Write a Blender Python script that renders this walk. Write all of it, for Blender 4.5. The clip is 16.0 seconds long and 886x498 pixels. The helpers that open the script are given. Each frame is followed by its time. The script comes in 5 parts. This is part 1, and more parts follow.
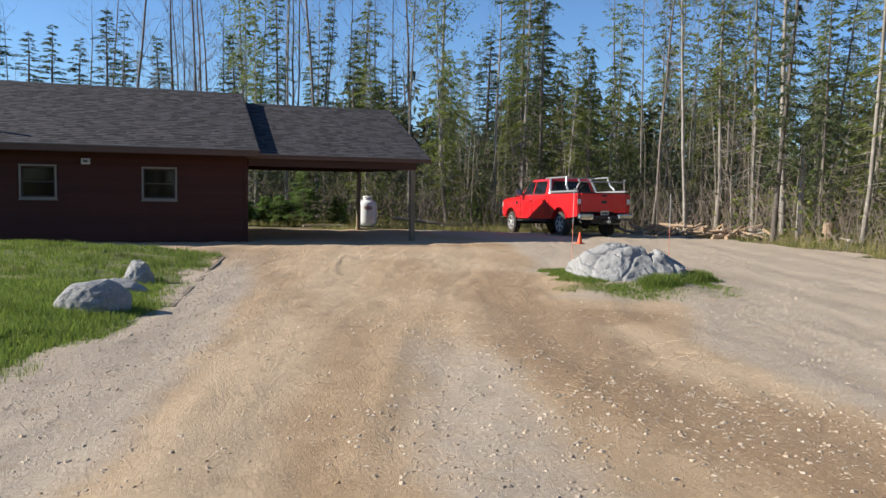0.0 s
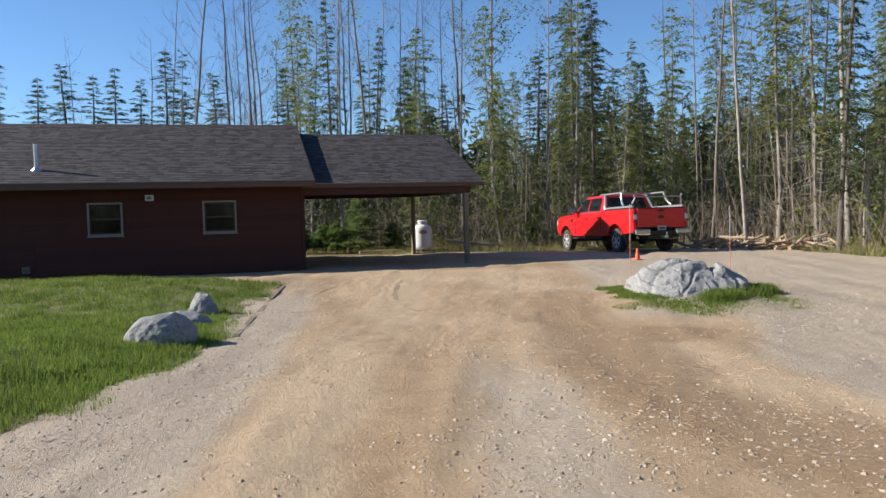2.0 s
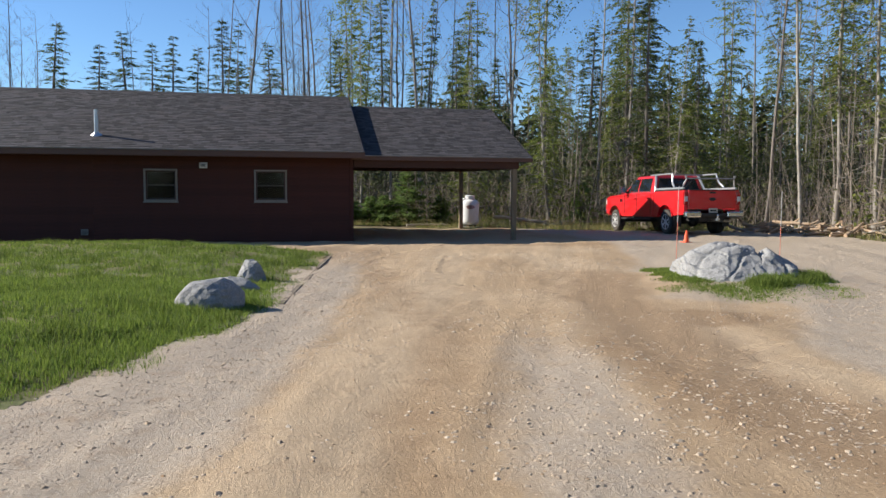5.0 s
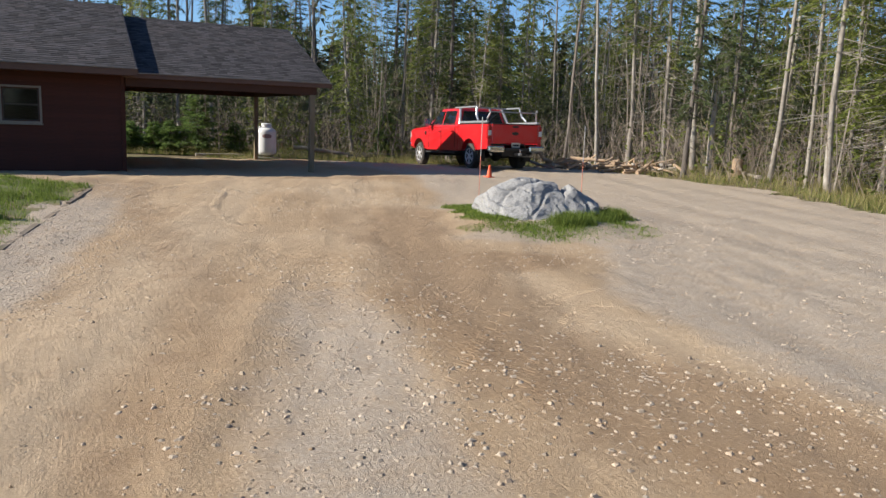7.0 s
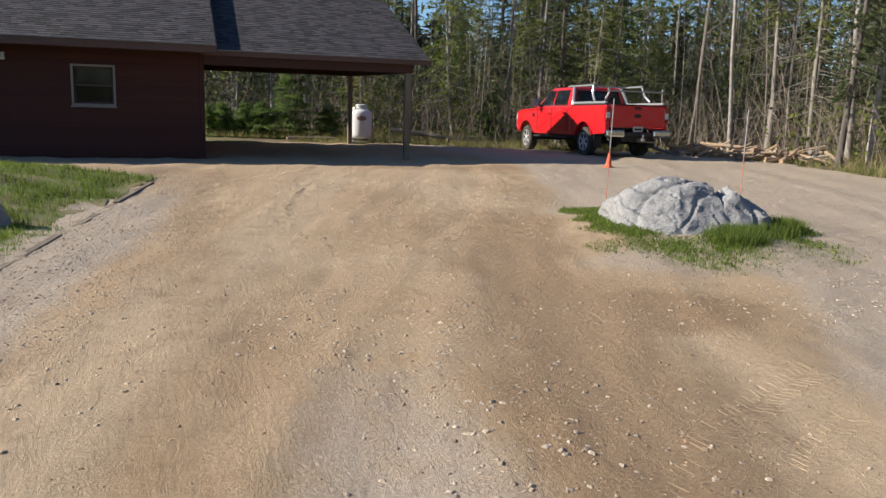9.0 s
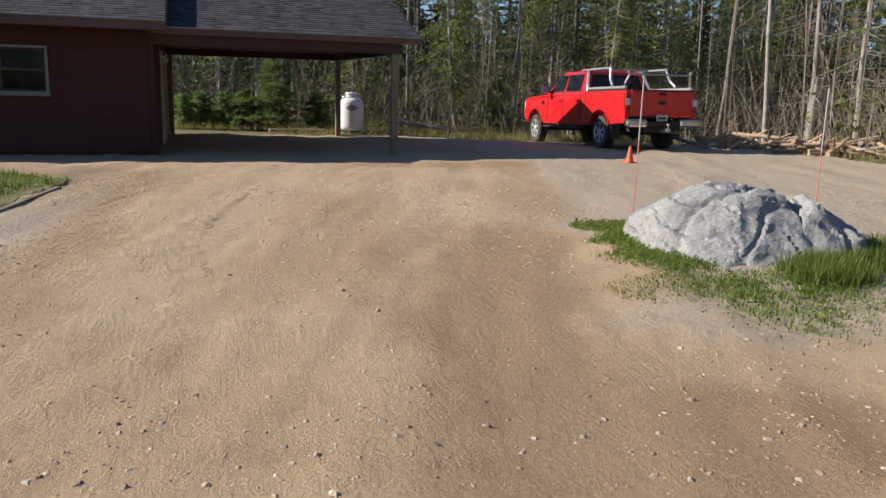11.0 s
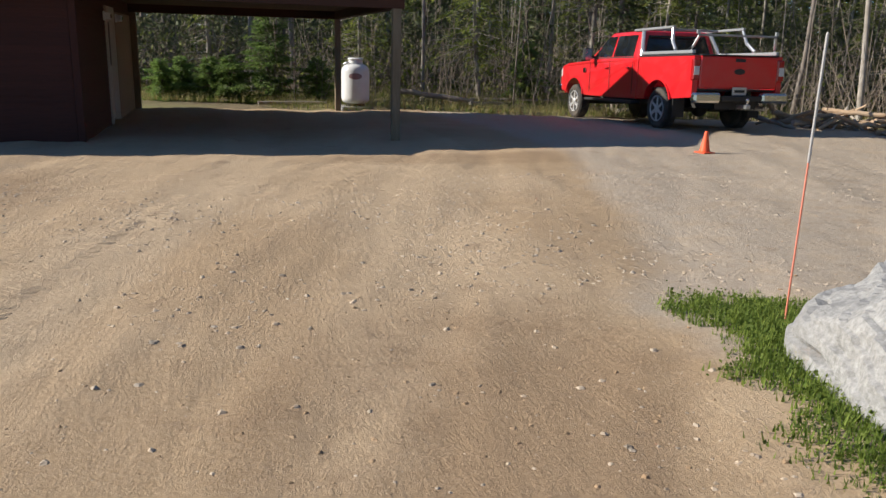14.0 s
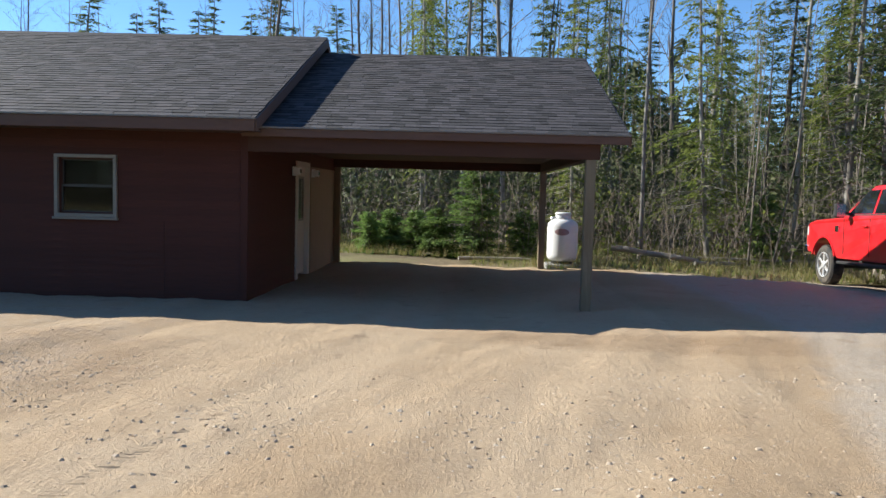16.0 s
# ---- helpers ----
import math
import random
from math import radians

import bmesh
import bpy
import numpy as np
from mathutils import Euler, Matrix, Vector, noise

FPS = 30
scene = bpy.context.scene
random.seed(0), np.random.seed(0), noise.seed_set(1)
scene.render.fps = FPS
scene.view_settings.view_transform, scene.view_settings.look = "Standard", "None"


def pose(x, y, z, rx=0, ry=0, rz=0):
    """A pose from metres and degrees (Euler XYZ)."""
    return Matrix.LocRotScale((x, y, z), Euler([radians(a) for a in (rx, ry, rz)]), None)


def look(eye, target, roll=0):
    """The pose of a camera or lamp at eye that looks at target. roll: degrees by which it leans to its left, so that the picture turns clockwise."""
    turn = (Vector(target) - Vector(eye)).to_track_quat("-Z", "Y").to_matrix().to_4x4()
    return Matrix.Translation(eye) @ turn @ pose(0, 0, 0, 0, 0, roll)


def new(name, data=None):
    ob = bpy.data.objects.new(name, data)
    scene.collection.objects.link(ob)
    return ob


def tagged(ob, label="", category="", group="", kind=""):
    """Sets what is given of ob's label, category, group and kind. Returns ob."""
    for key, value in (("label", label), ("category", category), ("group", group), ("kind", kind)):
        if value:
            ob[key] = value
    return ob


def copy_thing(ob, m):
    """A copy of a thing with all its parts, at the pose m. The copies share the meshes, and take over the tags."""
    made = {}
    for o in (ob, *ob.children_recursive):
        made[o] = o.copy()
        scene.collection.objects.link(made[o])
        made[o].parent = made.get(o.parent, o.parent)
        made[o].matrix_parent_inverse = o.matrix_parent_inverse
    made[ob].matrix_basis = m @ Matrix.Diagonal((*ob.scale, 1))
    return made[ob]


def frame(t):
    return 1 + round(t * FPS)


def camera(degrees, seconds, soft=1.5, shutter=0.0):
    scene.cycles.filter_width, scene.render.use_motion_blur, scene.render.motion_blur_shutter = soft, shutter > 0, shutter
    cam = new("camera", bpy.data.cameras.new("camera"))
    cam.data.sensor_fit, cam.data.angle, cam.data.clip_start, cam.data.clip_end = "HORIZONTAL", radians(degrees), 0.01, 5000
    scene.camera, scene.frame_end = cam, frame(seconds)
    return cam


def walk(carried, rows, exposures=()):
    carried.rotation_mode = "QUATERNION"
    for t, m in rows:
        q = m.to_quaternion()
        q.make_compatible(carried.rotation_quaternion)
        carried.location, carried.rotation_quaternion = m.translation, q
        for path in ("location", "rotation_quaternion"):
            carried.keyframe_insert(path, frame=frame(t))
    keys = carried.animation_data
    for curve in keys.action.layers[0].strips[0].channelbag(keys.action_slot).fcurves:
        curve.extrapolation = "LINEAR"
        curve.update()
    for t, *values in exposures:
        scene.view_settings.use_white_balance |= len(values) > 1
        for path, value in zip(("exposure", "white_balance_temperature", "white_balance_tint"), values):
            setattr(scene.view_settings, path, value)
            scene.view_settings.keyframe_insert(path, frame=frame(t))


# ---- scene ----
cam = camera(58.4, 16.0)
PATH = [
    (0, (-1.336, 0.361, 1.61), (-0.679, 2.243, 1.451), 1.1),
    (0.5, (-1.344, 0.343, 1.617), (-0.827, 2.271, 1.498), 1.0),
    (1, (-1.342, 0.344, 1.621), (-0.873, 2.284, 1.503), -0.5),
    (1.5, (-1.351, 0.344, 1.63), (-0.778, 2.257, 1.526), -0.9),
    (2, (-1.354, 0.333, 1.628), (-0.829, 2.26, 1.524), -1.3),
    (2.5, (-1.355, 0.323, 1.619), (-0.895, 2.266, 1.504), -1.3),
    (3, (-1.321, 0.349, 1.607), (-0.888, 2.296, 1.466), -1.4),
    (3.2, (-1.311, 0.344, 1.601), (-0.867, 2.289, 1.462), -1.4),
    (5.3, (-1.32, 0.23, 1.642), (-0.912, 2.179, 1.456), 0.7),
    (5.5, (-1.28, 0.262, 1.62), (-0.778, 2.185, 1.393), 0.7),
    (6, (-1.072, 0.525, 1.556), (-0.386, 2.375, 1.228), 0.8),
    (6.5, (-0.847, 0.937, 1.513), (-0.1, 2.764, 1.188), 1.7),
    (7, (-0.649, 1.456, 1.556), (0.208, 3.234, 1.232), 2.2),
    (7.5, (-0.374, 2.01, 1.529), (0.429, 3.816, 1.22), 1.4),
    (8, (-0.165, 2.649, 1.544), (0.418, 4.536, 1.233), 1.8),
    (8.5, (0.069, 3.23, 1.536), (0.667, 5.106, 1.187), 1.3),
    (9, (0.259, 3.903, 1.597), (0.88, 5.765, 1.213), 2.0),
    (9.2, (0.324, 4.171, 1.591), (0.917, 6.038, 1.187), 2.1),
    (11.3, (1.711, 6.733, 1.461), (2.295, 8.602, 1.054), 1.5),
    (11.5, (1.821, 6.981, 1.485), (2.389, 8.857, 1.084), 1.8),
    (12, (2.009, 7.559, 1.516), (2.605, 9.431, 1.139), 2.7),
    (12.5, (2.215, 8.127, 1.482), (2.88, 9.979, 1.123), 1.9),
    (13, (2.407, 8.76, 1.473), (3.003, 10.629, 1.088), 2.4),
    (13.5, (2.61, 9.367, 1.491), (3.15, 11.231, 1.009), 1.9),
    (14, (2.864, 10.003, 1.49), (3.381, 11.871, 0.995), 1.6),
    (14.5, (3.072, 10.609, 1.515), (3.463, 12.518, 1.065), 1.5),
    (15, (3.396, 11.124, 1.541), (3.684, 13.065, 1.153), -0.1),
    (15.2, (3.552, 11.281, 1.562), (3.782, 13.243, 1.253), 0.2),
    (15.5, (3.715, 11.559, 1.581), (3.831, 13.538, 1.32), 0.9),
    (16, (3.931, 11.965, 1.571), (3.868, 13.959, 1.426), 1.5),
]

walk(cam, [(t, look(eye, target, roll)) for t, eye, target, roll in PATH],
     exposures=[(0.0, 0.74, 6350, 9), (5.5, 0.74, 6350, 9), (9.0, 0.62, 6500, 10), (14.0, 0.58, 6450, 9), (14.8, 0.68, 6300, 8), (16.0, 1.05, 6100, 6)])

# ---- light ----
SUN_TO = Vector((-1.74, 0.58, 1.0)).normalized()
SUN_EL = math.asin(SUN_TO.z)
world = bpy.data.worlds.new("sky")
scene.world = world
world.use_nodes = True
wn = world.node_tree.nodes
wl = world.node_tree.links
sky = wn.new("ShaderNodeTexSky")
sky.sky_type = "NISHITA"
sky.sun_disc = False
sky.sun_elevation = SUN_EL
sky.sun_rotation = math.atan2(SUN_TO.x, SUN_TO.y)
sky.altitude, sky.air_density, sky.dust_density, sky.ozone_density = 900, 1.0, 0.0, 6.5
wl.new(sky.outputs[0], wn["Background"].inputs[0])
wn["Background"].inputs[1].default_value = 0.09
sun = new("sun", bpy.data.lights.new("sun", "SUN"))
sun.data.energy, sun.data.angle, sun.data.color = 5.0, radians(0.5), (1.0, 0.93, 0.82)
sun.matrix_world = look((0, 0, 40), Vector((0, 0, 40)) - SUN_TO)


# ---- materials ----
def material(name, rough=0.8, metal=0.0, spec=0.5):
    m = bpy.data.materials.new(name)
    m.use_nodes = True
    b = m.node_tree.nodes["Principled BSDF"]
    b.inputs["Roughness"].default_value = rough
    b.inputs["Metallic"].default_value = metal
    b.inputs["Specular IOR Level"].default_value = spec
    return m, m.node_tree, b


def ramp(nt, fac, stops):
    r = nt.nodes.new("ShaderNodeValToRGB")
    els = r.color_ramp.elements
    while len(els) < len(stops):
        els.new(0.5)
    for e, (p, c) in zip(els, stops):
        e.position, e.color = p, (*c, 1)
    nt.links.new(fac, r.inputs[0])
    return r.outputs[0]


def noise_tex(nt, scale, detail=4, rough=0.6, vec=None, stretch=None):
    n = nt.nodes.new("ShaderNodeTexNoise")
    n.inputs["Scale"].default_value, n.inputs["Detail"].default_value, n.inputs["Roughness"].default_value = scale, detail, rough
    if vec is None:
        vec = nt.nodes.new("ShaderNodeTexCoord").outputs["Object"]
    if stretch:
        mp = nt.nodes.new("ShaderNodeMapping")
        mp.inputs["Scale"].default_value = stretch
        nt.links.new(vec, mp.inputs[0])
        vec = mp.outputs[0]
    nt.links.new(vec, n.inputs["Vector"])
    return n.outputs["Fac"]


def mix(nt, fac, a, b, kind="MIX"):
    m = nt.nodes.new("ShaderNodeMix")
    m.data_type, m.blend_type = "RGBA", kind
    for sock, v in ((m.inputs[0], fac), (m.inputs[6], a), (m.inputs[7], b)):
        if isinstance(v, (int, float)):
            sock.default_value = v
        elif isinstance(v, tuple):
            sock.default_value = (*v, 1)
        else:
            nt.links.new(v, sock)
    return m.outputs[2]


def bump(nt, b, height, strength=0.3, dist=0.02):
    n = nt.nodes.new("ShaderNodeBump")
    n.inputs["Strength"].default_value, n.inputs["Distance"].default_value = strength, dist
    nt.links.new(height, n.inputs["Height"])
    nt.links.new(n.outputs[0], b.inputs["Normal"])


def two_scale(name, c1, c2, c3, small=30, large=1.5, rough=0.85, strength=0.3, stretch=None, metal=0.0, spec=0.4, per_object=0.0, island=False, dist=0.01):
    """A surface mottled at two scales between c1 and c2, stained towards c3."""
    m, nt, b = material(name, rough, metal, spec)
    fine = noise_tex(nt, small, 5, 0.65, stretch=stretch)
    wide = noise_tex(nt, large, 3, 0.5)
    col = ramp(nt, fine, [(0.3, c1), (0.7, c2)])
    stain = ramp(nt, wide, [(0.42, (0, 0, 0)), (0.68, (1, 1, 1))])
    col = mix(nt, stain, col, c3)
    if per_object or island:
        if island:
            rnd = nt.nodes.new("ShaderNodeNewGeometry").outputs["Random Per Island"]
        else:
            rnd = nt.nodes.new("ShaderNodeObjectInfo").outputs["Random"]
        hsv = nt.nodes.new("ShaderNodeHueSaturation")
        mr = nt.nodes.new("ShaderNodeMapRange")
        mr.inputs["To Min"].default_value, mr.inputs["To Max"].default_value = 1 - per_object, 1 + per_object
        nt.links.new(rnd, mr.inputs["Value"])
        nt.links.new(mr.outputs[0], hsv.inputs["Value"])
        nt.links.new(col, hsv.inputs["Color"])
        col = hsv.outputs[0]
    nt.links.new(col, b.inputs["Base Color"])
    bump(nt, b, fine, strength, dist)
    return m


def foliage(name, c1, c2, trans=0.25, per=0.25):
    m, nt, b = material(name, 0.7, 0.0, 0.25)
    geo = nt.nodes.new("ShaderNodeNewGeometry")
    col = ramp(nt, geo.outputs["Random Per Island"], [(0.0, c1), (1.0, c2)])
    info = nt.nodes.new("ShaderNodeObjectInfo")
    hsv = nt.nodes.new("ShaderNodeHueSaturation")
    mr = nt.nodes.new("ShaderNodeMapRange")
    mr.inputs["To Min"].default_value, mr.inputs["To Max"].default_value = 1 - per, 1 + per
    nt.links.new(info.outputs["Random"], mr.inputs["Value"])
    nt.links.new(mr.outputs[0], hsv.inputs["Value"])
    nt.links.new(col, hsv.inputs["Color"])
    nt.links.new(hsv.outputs[0], b.inputs["Base Color"])
    tr = nt.nodes.new("ShaderNodeBsdfTranslucent")
    nt.links.new(hsv.outputs[0], tr.inputs[0])
    ms = nt.nodes.new("ShaderNodeMixShader")
    ms.inputs[0].default_value = trans
    nt.links.new(b.outputs[0], ms.inputs[1])
    nt.links.new(tr.outputs[0], ms.inputs[2])
    nt.links.new(ms.outputs[0], nt.nodes["Material Output"].inputs[0])
    return m


def ground_material():
    """Packed dirt: tan, dusty, brown and grey gravelly by the driveway's wear, which the mesh carries."""
    m, nt, b = material("packed_dirt_and_gravel", 0.95, 0.0, 0.2)
    grit = noise_tex(nt, 150, 4, 0.7)
    grain = noise_tex(nt, 38, 6, 0.75)
    mid = noise_tex(nt, 2.4, 6, 0.68)
    wide = noise_tex(nt, 0.5, 4, 0.6)

    def wear(name, lo, hi, amount):
        """One of the mesh's wear values, broken up by the coarse noise."""
        a = nt.nodes.new("ShaderNodeAttribute")
        a.attribute_name = name
        add = nt.nodes.new("ShaderNodeMath"); add.operation = "MULTIPLY_ADD"; add.inputs[1].default_value = 1.5
        sub = nt.nodes.new("ShaderNodeMath"); sub.operation = "SUBTRACT"; sub.inputs[1].default_value = 0.5
        nt.links.new(mid, sub.inputs[0])
        nt.links.new(sub.outputs[0], add.inputs[0]); nt.links.new(a.outputs["Fac"], add.inputs[2])
        mr = nt.nodes.new("ShaderNodeMapRange")
        mr.inputs["From Min"].default_value, mr.inputs["From Max"].default_value, mr.inputs["To Max"].default_value = lo, hi, amount
        nt.links.new(add.outputs[0], mr.inputs["Value"])
        return mr.outputs[0]
    speck = mix(nt, 0.5, grain, grit)
    dirt = ramp(nt, speck, [(0.30, (0.27, 0.180, 0.100)), (0.52, (0.39, 0.275, 0.165)), (0.74, (0.53, 0.40, 0.27))])
    dusty = ramp(nt, speck, [(0.30, (0.39, 0.285, 0.18)), (0.52, (0.48, 0.36, 0.235)), (0.74, (0.58, 0.46, 0.325))])
    grey = ramp(nt, speck, [(0.30, (0.235, 0.185, 0.137)), (0.50, (0.40, 0.332, 0.258)), (0.72, (0.60, 0.525, 0.43))])
    rust = ramp(nt, speck, [(0.30, (0.17, 0.105, 0.055)), (0.54, (0.27, 0.175, 0.098)), (0.78, (0.42, 0.30, 0.19))])
    col = mix(nt, ramp(nt, wide, [(0.42, (0, 0, 0)), (0.66, (0.55, 0.55, 0.55))]), dirt, dusty)
    col = mix(nt, wear("pale", 0.15, 0.95, 0.7), col, dusty)
    col = mix(nt, wear("brown", 0.15, 0.9, 0.7), col, rust)
    col = mix(nt, wear("grey", 0.15, 0.95, 0.85), col, grey)
    scuff = ramp(nt, mid, [(0.56, (0, 0, 0)), (0.70, (0.45, 0.45, 0.45))])
    col = mix(nt, scuff, col, rust)
    nt.links.new(col, b.inputs["Base Color"])
    turned = nt.nodes.new("ShaderNodeMapping")
    turned.inputs["Rotation"].default_value = (0, 0, radians(24))
    turned.inputs["Scale"].default_value = (1.0, 0.22, 1.0)
    nt.links.new(nt.nodes.new("ShaderNodeTexCoord").outputs["Object"], turned.inputs[0])
    drag = noise_tex(nt, 15, 5, 0.7, vec=turned.outputs[0])
    flake = noise_tex(nt, 13, 6, 0.8)
    both = nt.nodes.new("ShaderNodeMath"); both.operation = "ADD"
    nt.links.new(drag, both.inputs[0]); nt.links.new(flake, both.inputs[1])
    deep = nt.nodes.new("ShaderNodeMath"); deep.operation = "MULTIPLY_ADD"; deep.inputs[1].default_value = 1.1
    nt.links.new(both.outputs[0], deep.inputs[0]); nt.links.new(grain, deep.inputs[2])
    add = nt.nodes.new("ShaderNodeMath"); add.operation = "MULTIPLY_ADD"; add.inputs[1].default_value = 0.35
    nt.links.new(grit, add.inputs[0]); nt.links.new(deep.outputs[0], add.inputs[2])
    bump(nt, b, add.outputs[0], 0.55, 0.02)
    return m


DIRT = ground_material()
FOREST_FLOOR = two_scale("leaf_litter", (0.10, 0.075, 0.04), (0.22, 0.165, 0.09), (0.16, 0.15, 0.05), 9, 0.5, 0.95, 0.6, dist=0.05)
SOIL = two_scale("lawn_soil", (0.085, 0.095, 0.03), (0.16, 0.165, 0.055), (0.21, 0.16, 0.08), 20, 0.9, 0.95, 0.5)
def granite():
    """Pale grey stone with darker bedding, speckle and a little rusty lichen."""
    m, nt, b = material("granite", 0.85, 0.0, 0.3)
    fine = noise_tex(nt, 34, 6, 0.7)
    cloud = noise_tex(nt, 2.6, 5, 0.6)
    bed = noise_tex(nt, 3.0, 6, 0.7, stretch=(0.5, 0.6, 2.8))
    lichen = noise_tex(nt, 4.5, 5, 0.7)
    col = ramp(nt, fine, [(0.30, (0.19, 0.184, 0.175)), (0.52, (0.315, 0.306, 0.292)), (0.76, (0.45, 0.44, 0.42))])
    col = mix(nt, ramp(nt, cloud, [(0.50, (0, 0, 0)), (0.72, (0.6, 0.6, 0.6))]), col, (0.20, 0.196, 0.19))
    col = mix(nt, ramp(nt, bed, [(0.30, (0.75, 0.75, 0.75)), (0.40, (0, 0, 0))]), col, (0.14, 0.135, 0.13))
    col = mix(nt, ramp(nt, lichen, [(0.60, (0, 0, 0)), (0.68, (0.45, 0.45, 0.45))]), col, (0.40, 0.33, 0.27))
    nt.links.new(col, b.inputs["Base Color"])
    add = nt.nodes.new("ShaderNodeMath"); add.operation = "ADD"
    nt.links.new(fine, add.inputs[0]); nt.links.new(bed, add.inputs[1])
    bump(nt, b, add.outputs[0], 0.5, 0.03)
    return m


STONE = granite()
PEBBLE = two_scale("pebble", (0.30, 0.235, 0.168), (0.47, 0.395, 0.31), (0.38, 0.285, 0.195), 12, 3, 0.9, 0.3, island=True, per_object=0.35)
CLOD = two_scale("dirt_clod", (0.22, 0.145, 0.08), (0.36, 0.25, 0.15), (0.28, 0.18, 0.10), 30, 3, 0.95, 0.4, island=True, per_object=0.3)
SIDING = two_scale("red_brown_stain", (0.060, 0.0165, 0.0095), (0.088, 0.0245, 0.0135), (0.073, 0.0205, 0.012), 14, 0.9, 0.75, 0.25, stretch=(0.2, 1, 3), per_object=0.10)
TRIM = two_scale("brown_fascia", (0.105, 0.056, 0.040), (0.145, 0.080, 0.057), (0.125, 0.070, 0.052), 18, 1, 0.6, 0.15, stretch=(0.2, 1, 1))
GUTTER = two_scale("drip_edge", (0.23, 0.205, 0.18), (0.30, 0.27, 0.245), (0.25, 0.225, 0.205), 30, 2, 0.4, 0.05, metal=0.4)
EDGING = two_scale("weathered_edging", (0.11, 0.085, 0.06), (0.20, 0.16, 0.115), (0.25, 0.19, 0.13), 14, 1.5, 0.95, 0.4, stretch=(1, 0.2, 1))
BEAM = two_scale("stained_beam", (0.058, 0.025, 0.016), (0.085, 0.037, 0.024), (0.07, 0.031, 0.020), 10, 1, 0.8, 0.3, stretch=(0.15, 1, 1))
POST = two_scale("treated_post", (0.17, 0.125, 0.075), (0.28, 0.21, 0.135), (0.22, 0.18, 0.12), 16, 1.2, 0.85, 0.4, stretch=(1, 1, 0.12))
SHINGLE = two_scale("asphalt_shingle", (0.016, 0.0145, 0.017), (0.068, 0.060, 0.062), (0.046, 0.038, 0.038), 60, 2.2, 0.9, 0.5, per_object=0.6, island=True, dist=0.006)
SHINGLE_ONE = two_scale("asphalt_shingle_single", (0.016, 0.0145, 0.017), (0.068, 0.060, 0.062), (0.046, 0.038, 0.038), 60, 2.2, 0.9, 0.5, per_object=0.6, dist=0.006)
WHITE_TRIM = two_scale("cream_window_trim", (0.23, 0.20, 0.165), (0.30, 0.262, 0.215), (0.265, 0.23, 0.19), 40, 2, 0.5, 0.05)
SASH = two_scale("dark_sash", (0.05, 0.046, 0.042), (0.075, 0.07, 0.065), (0.06, 0.056, 0.05), 40, 2, 0.5, 0.05)
TAN = two_scale("tan_board", (0.24, 0.175, 0.12), (0.33, 0.245, 0.175), (0.28, 0.21, 0.15), 20, 1.5, 0.7, 0.15, stretch=(1, 1, 0.2))
DOORPAINT = two_scale("cream_door_paint", (0.56, 0.50, 0.42), (0.64, 0.58, 0.50), (0.58, 0.52, 0.45), 30, 2, 0.45, 0.05)
INSIDE = two_scale("dim_interior", (0.035, 0.031, 0.028), (0.055, 0.05, 0.045), (0.045, 0.04, 0.036), 10, 1, 0.9, 0.1)
TANK = two_scale("white_tank_paint", (0.74, 0.74, 0.75), (0.80, 0.80, 0.80), (0.70, 0.70, 0.70), 12, 2, 0.35, 0.03)
TANKMARK = two_scale("faded_red_label", (0.30, 0.20, 0.22), (0.38, 0.26, 0.27), (0.34, 0.2, 0.2), 30, 3, 0.5, 0.02)
STEEL = two_scale("galvanised_steel", (0.50, 0.50, 0.50), (0.62, 0.62, 0.61), (0.52, 0.51, 0.50), 30, 2, 0.35, 0.05, metal=0.9)
ALU = two_scale("rack_aluminium", (0.48, 0.49, 0.50), (0.60, 0.60, 0.61), (0.52, 0.52, 0.53), 25, 2, 0.35, 0.05, metal=0.6)
CHROME = two_scale("chrome", (0.62, 0.62, 0.62), (0.72, 0.72, 0.72), (0.64, 0.62, 0.60), 20, 3, 0.16, 0.02, metal=1.0)
RACKGREY = two_scale("dull_rack_bar", (0.30, 0.30, 0.31), (0.42, 0.42, 0.43), (0.36, 0.36, 0.36), 25, 2, 0.45, 0.05, metal=0.5)
ALLOY = two_scale("alloy_wheel", (0.50, 0.50, 0.50), (0.62, 0.62, 0.62), (0.46, 0.44, 0.42), 20, 4, 0.35, 0.03, metal=0.3)
BLACK = two_scale("black_plastic", (0.018, 0.018, 0.019), (0.032, 0.031, 0.031), (0.03, 0.028, 0.026), 40, 3, 0.6, 0.1)
TYRE = two_scale("tyre_rubber", (0.025, 0.024, 0.023), (0.05, 0.046, 0.042), (0.11, 0.09, 0.07), 30, 3, 0.9, 0.3)
CONE = two_scale("orange_cone_plastic", (0.80, 0.10, 0.03), (0.86, 0.14, 0.045), (0.72, 0.11, 0.05), 25, 4, 0.5, 0.05)
BARK = two_scale("grey_bark", (0.11, 0.09, 0.075), (0.25, 0.215, 0.185), (0.17, 0.145, 0.12), 12, 1.2, 0.95, 0.6, stretch=(1, 1, 0.25), per_object=0.3)
BIRCH = two_scale("pale_bark", (0.16, 0.14, 0.115), (0.42, 0.38, 0.325), (0.22, 0.19, 0.155), 9, 1.4, 0.9, 0.4, stretch=(1, 1, 0.5), per_object=0.25)
TWIG = two_scale("dry_twigs", (0.17, 0.135, 0.10), (0.34, 0.28, 0.22), (0.25, 0.19, 0.15), 5, 0.7, 0.95, 0.2, island=True, per_object=0.4)
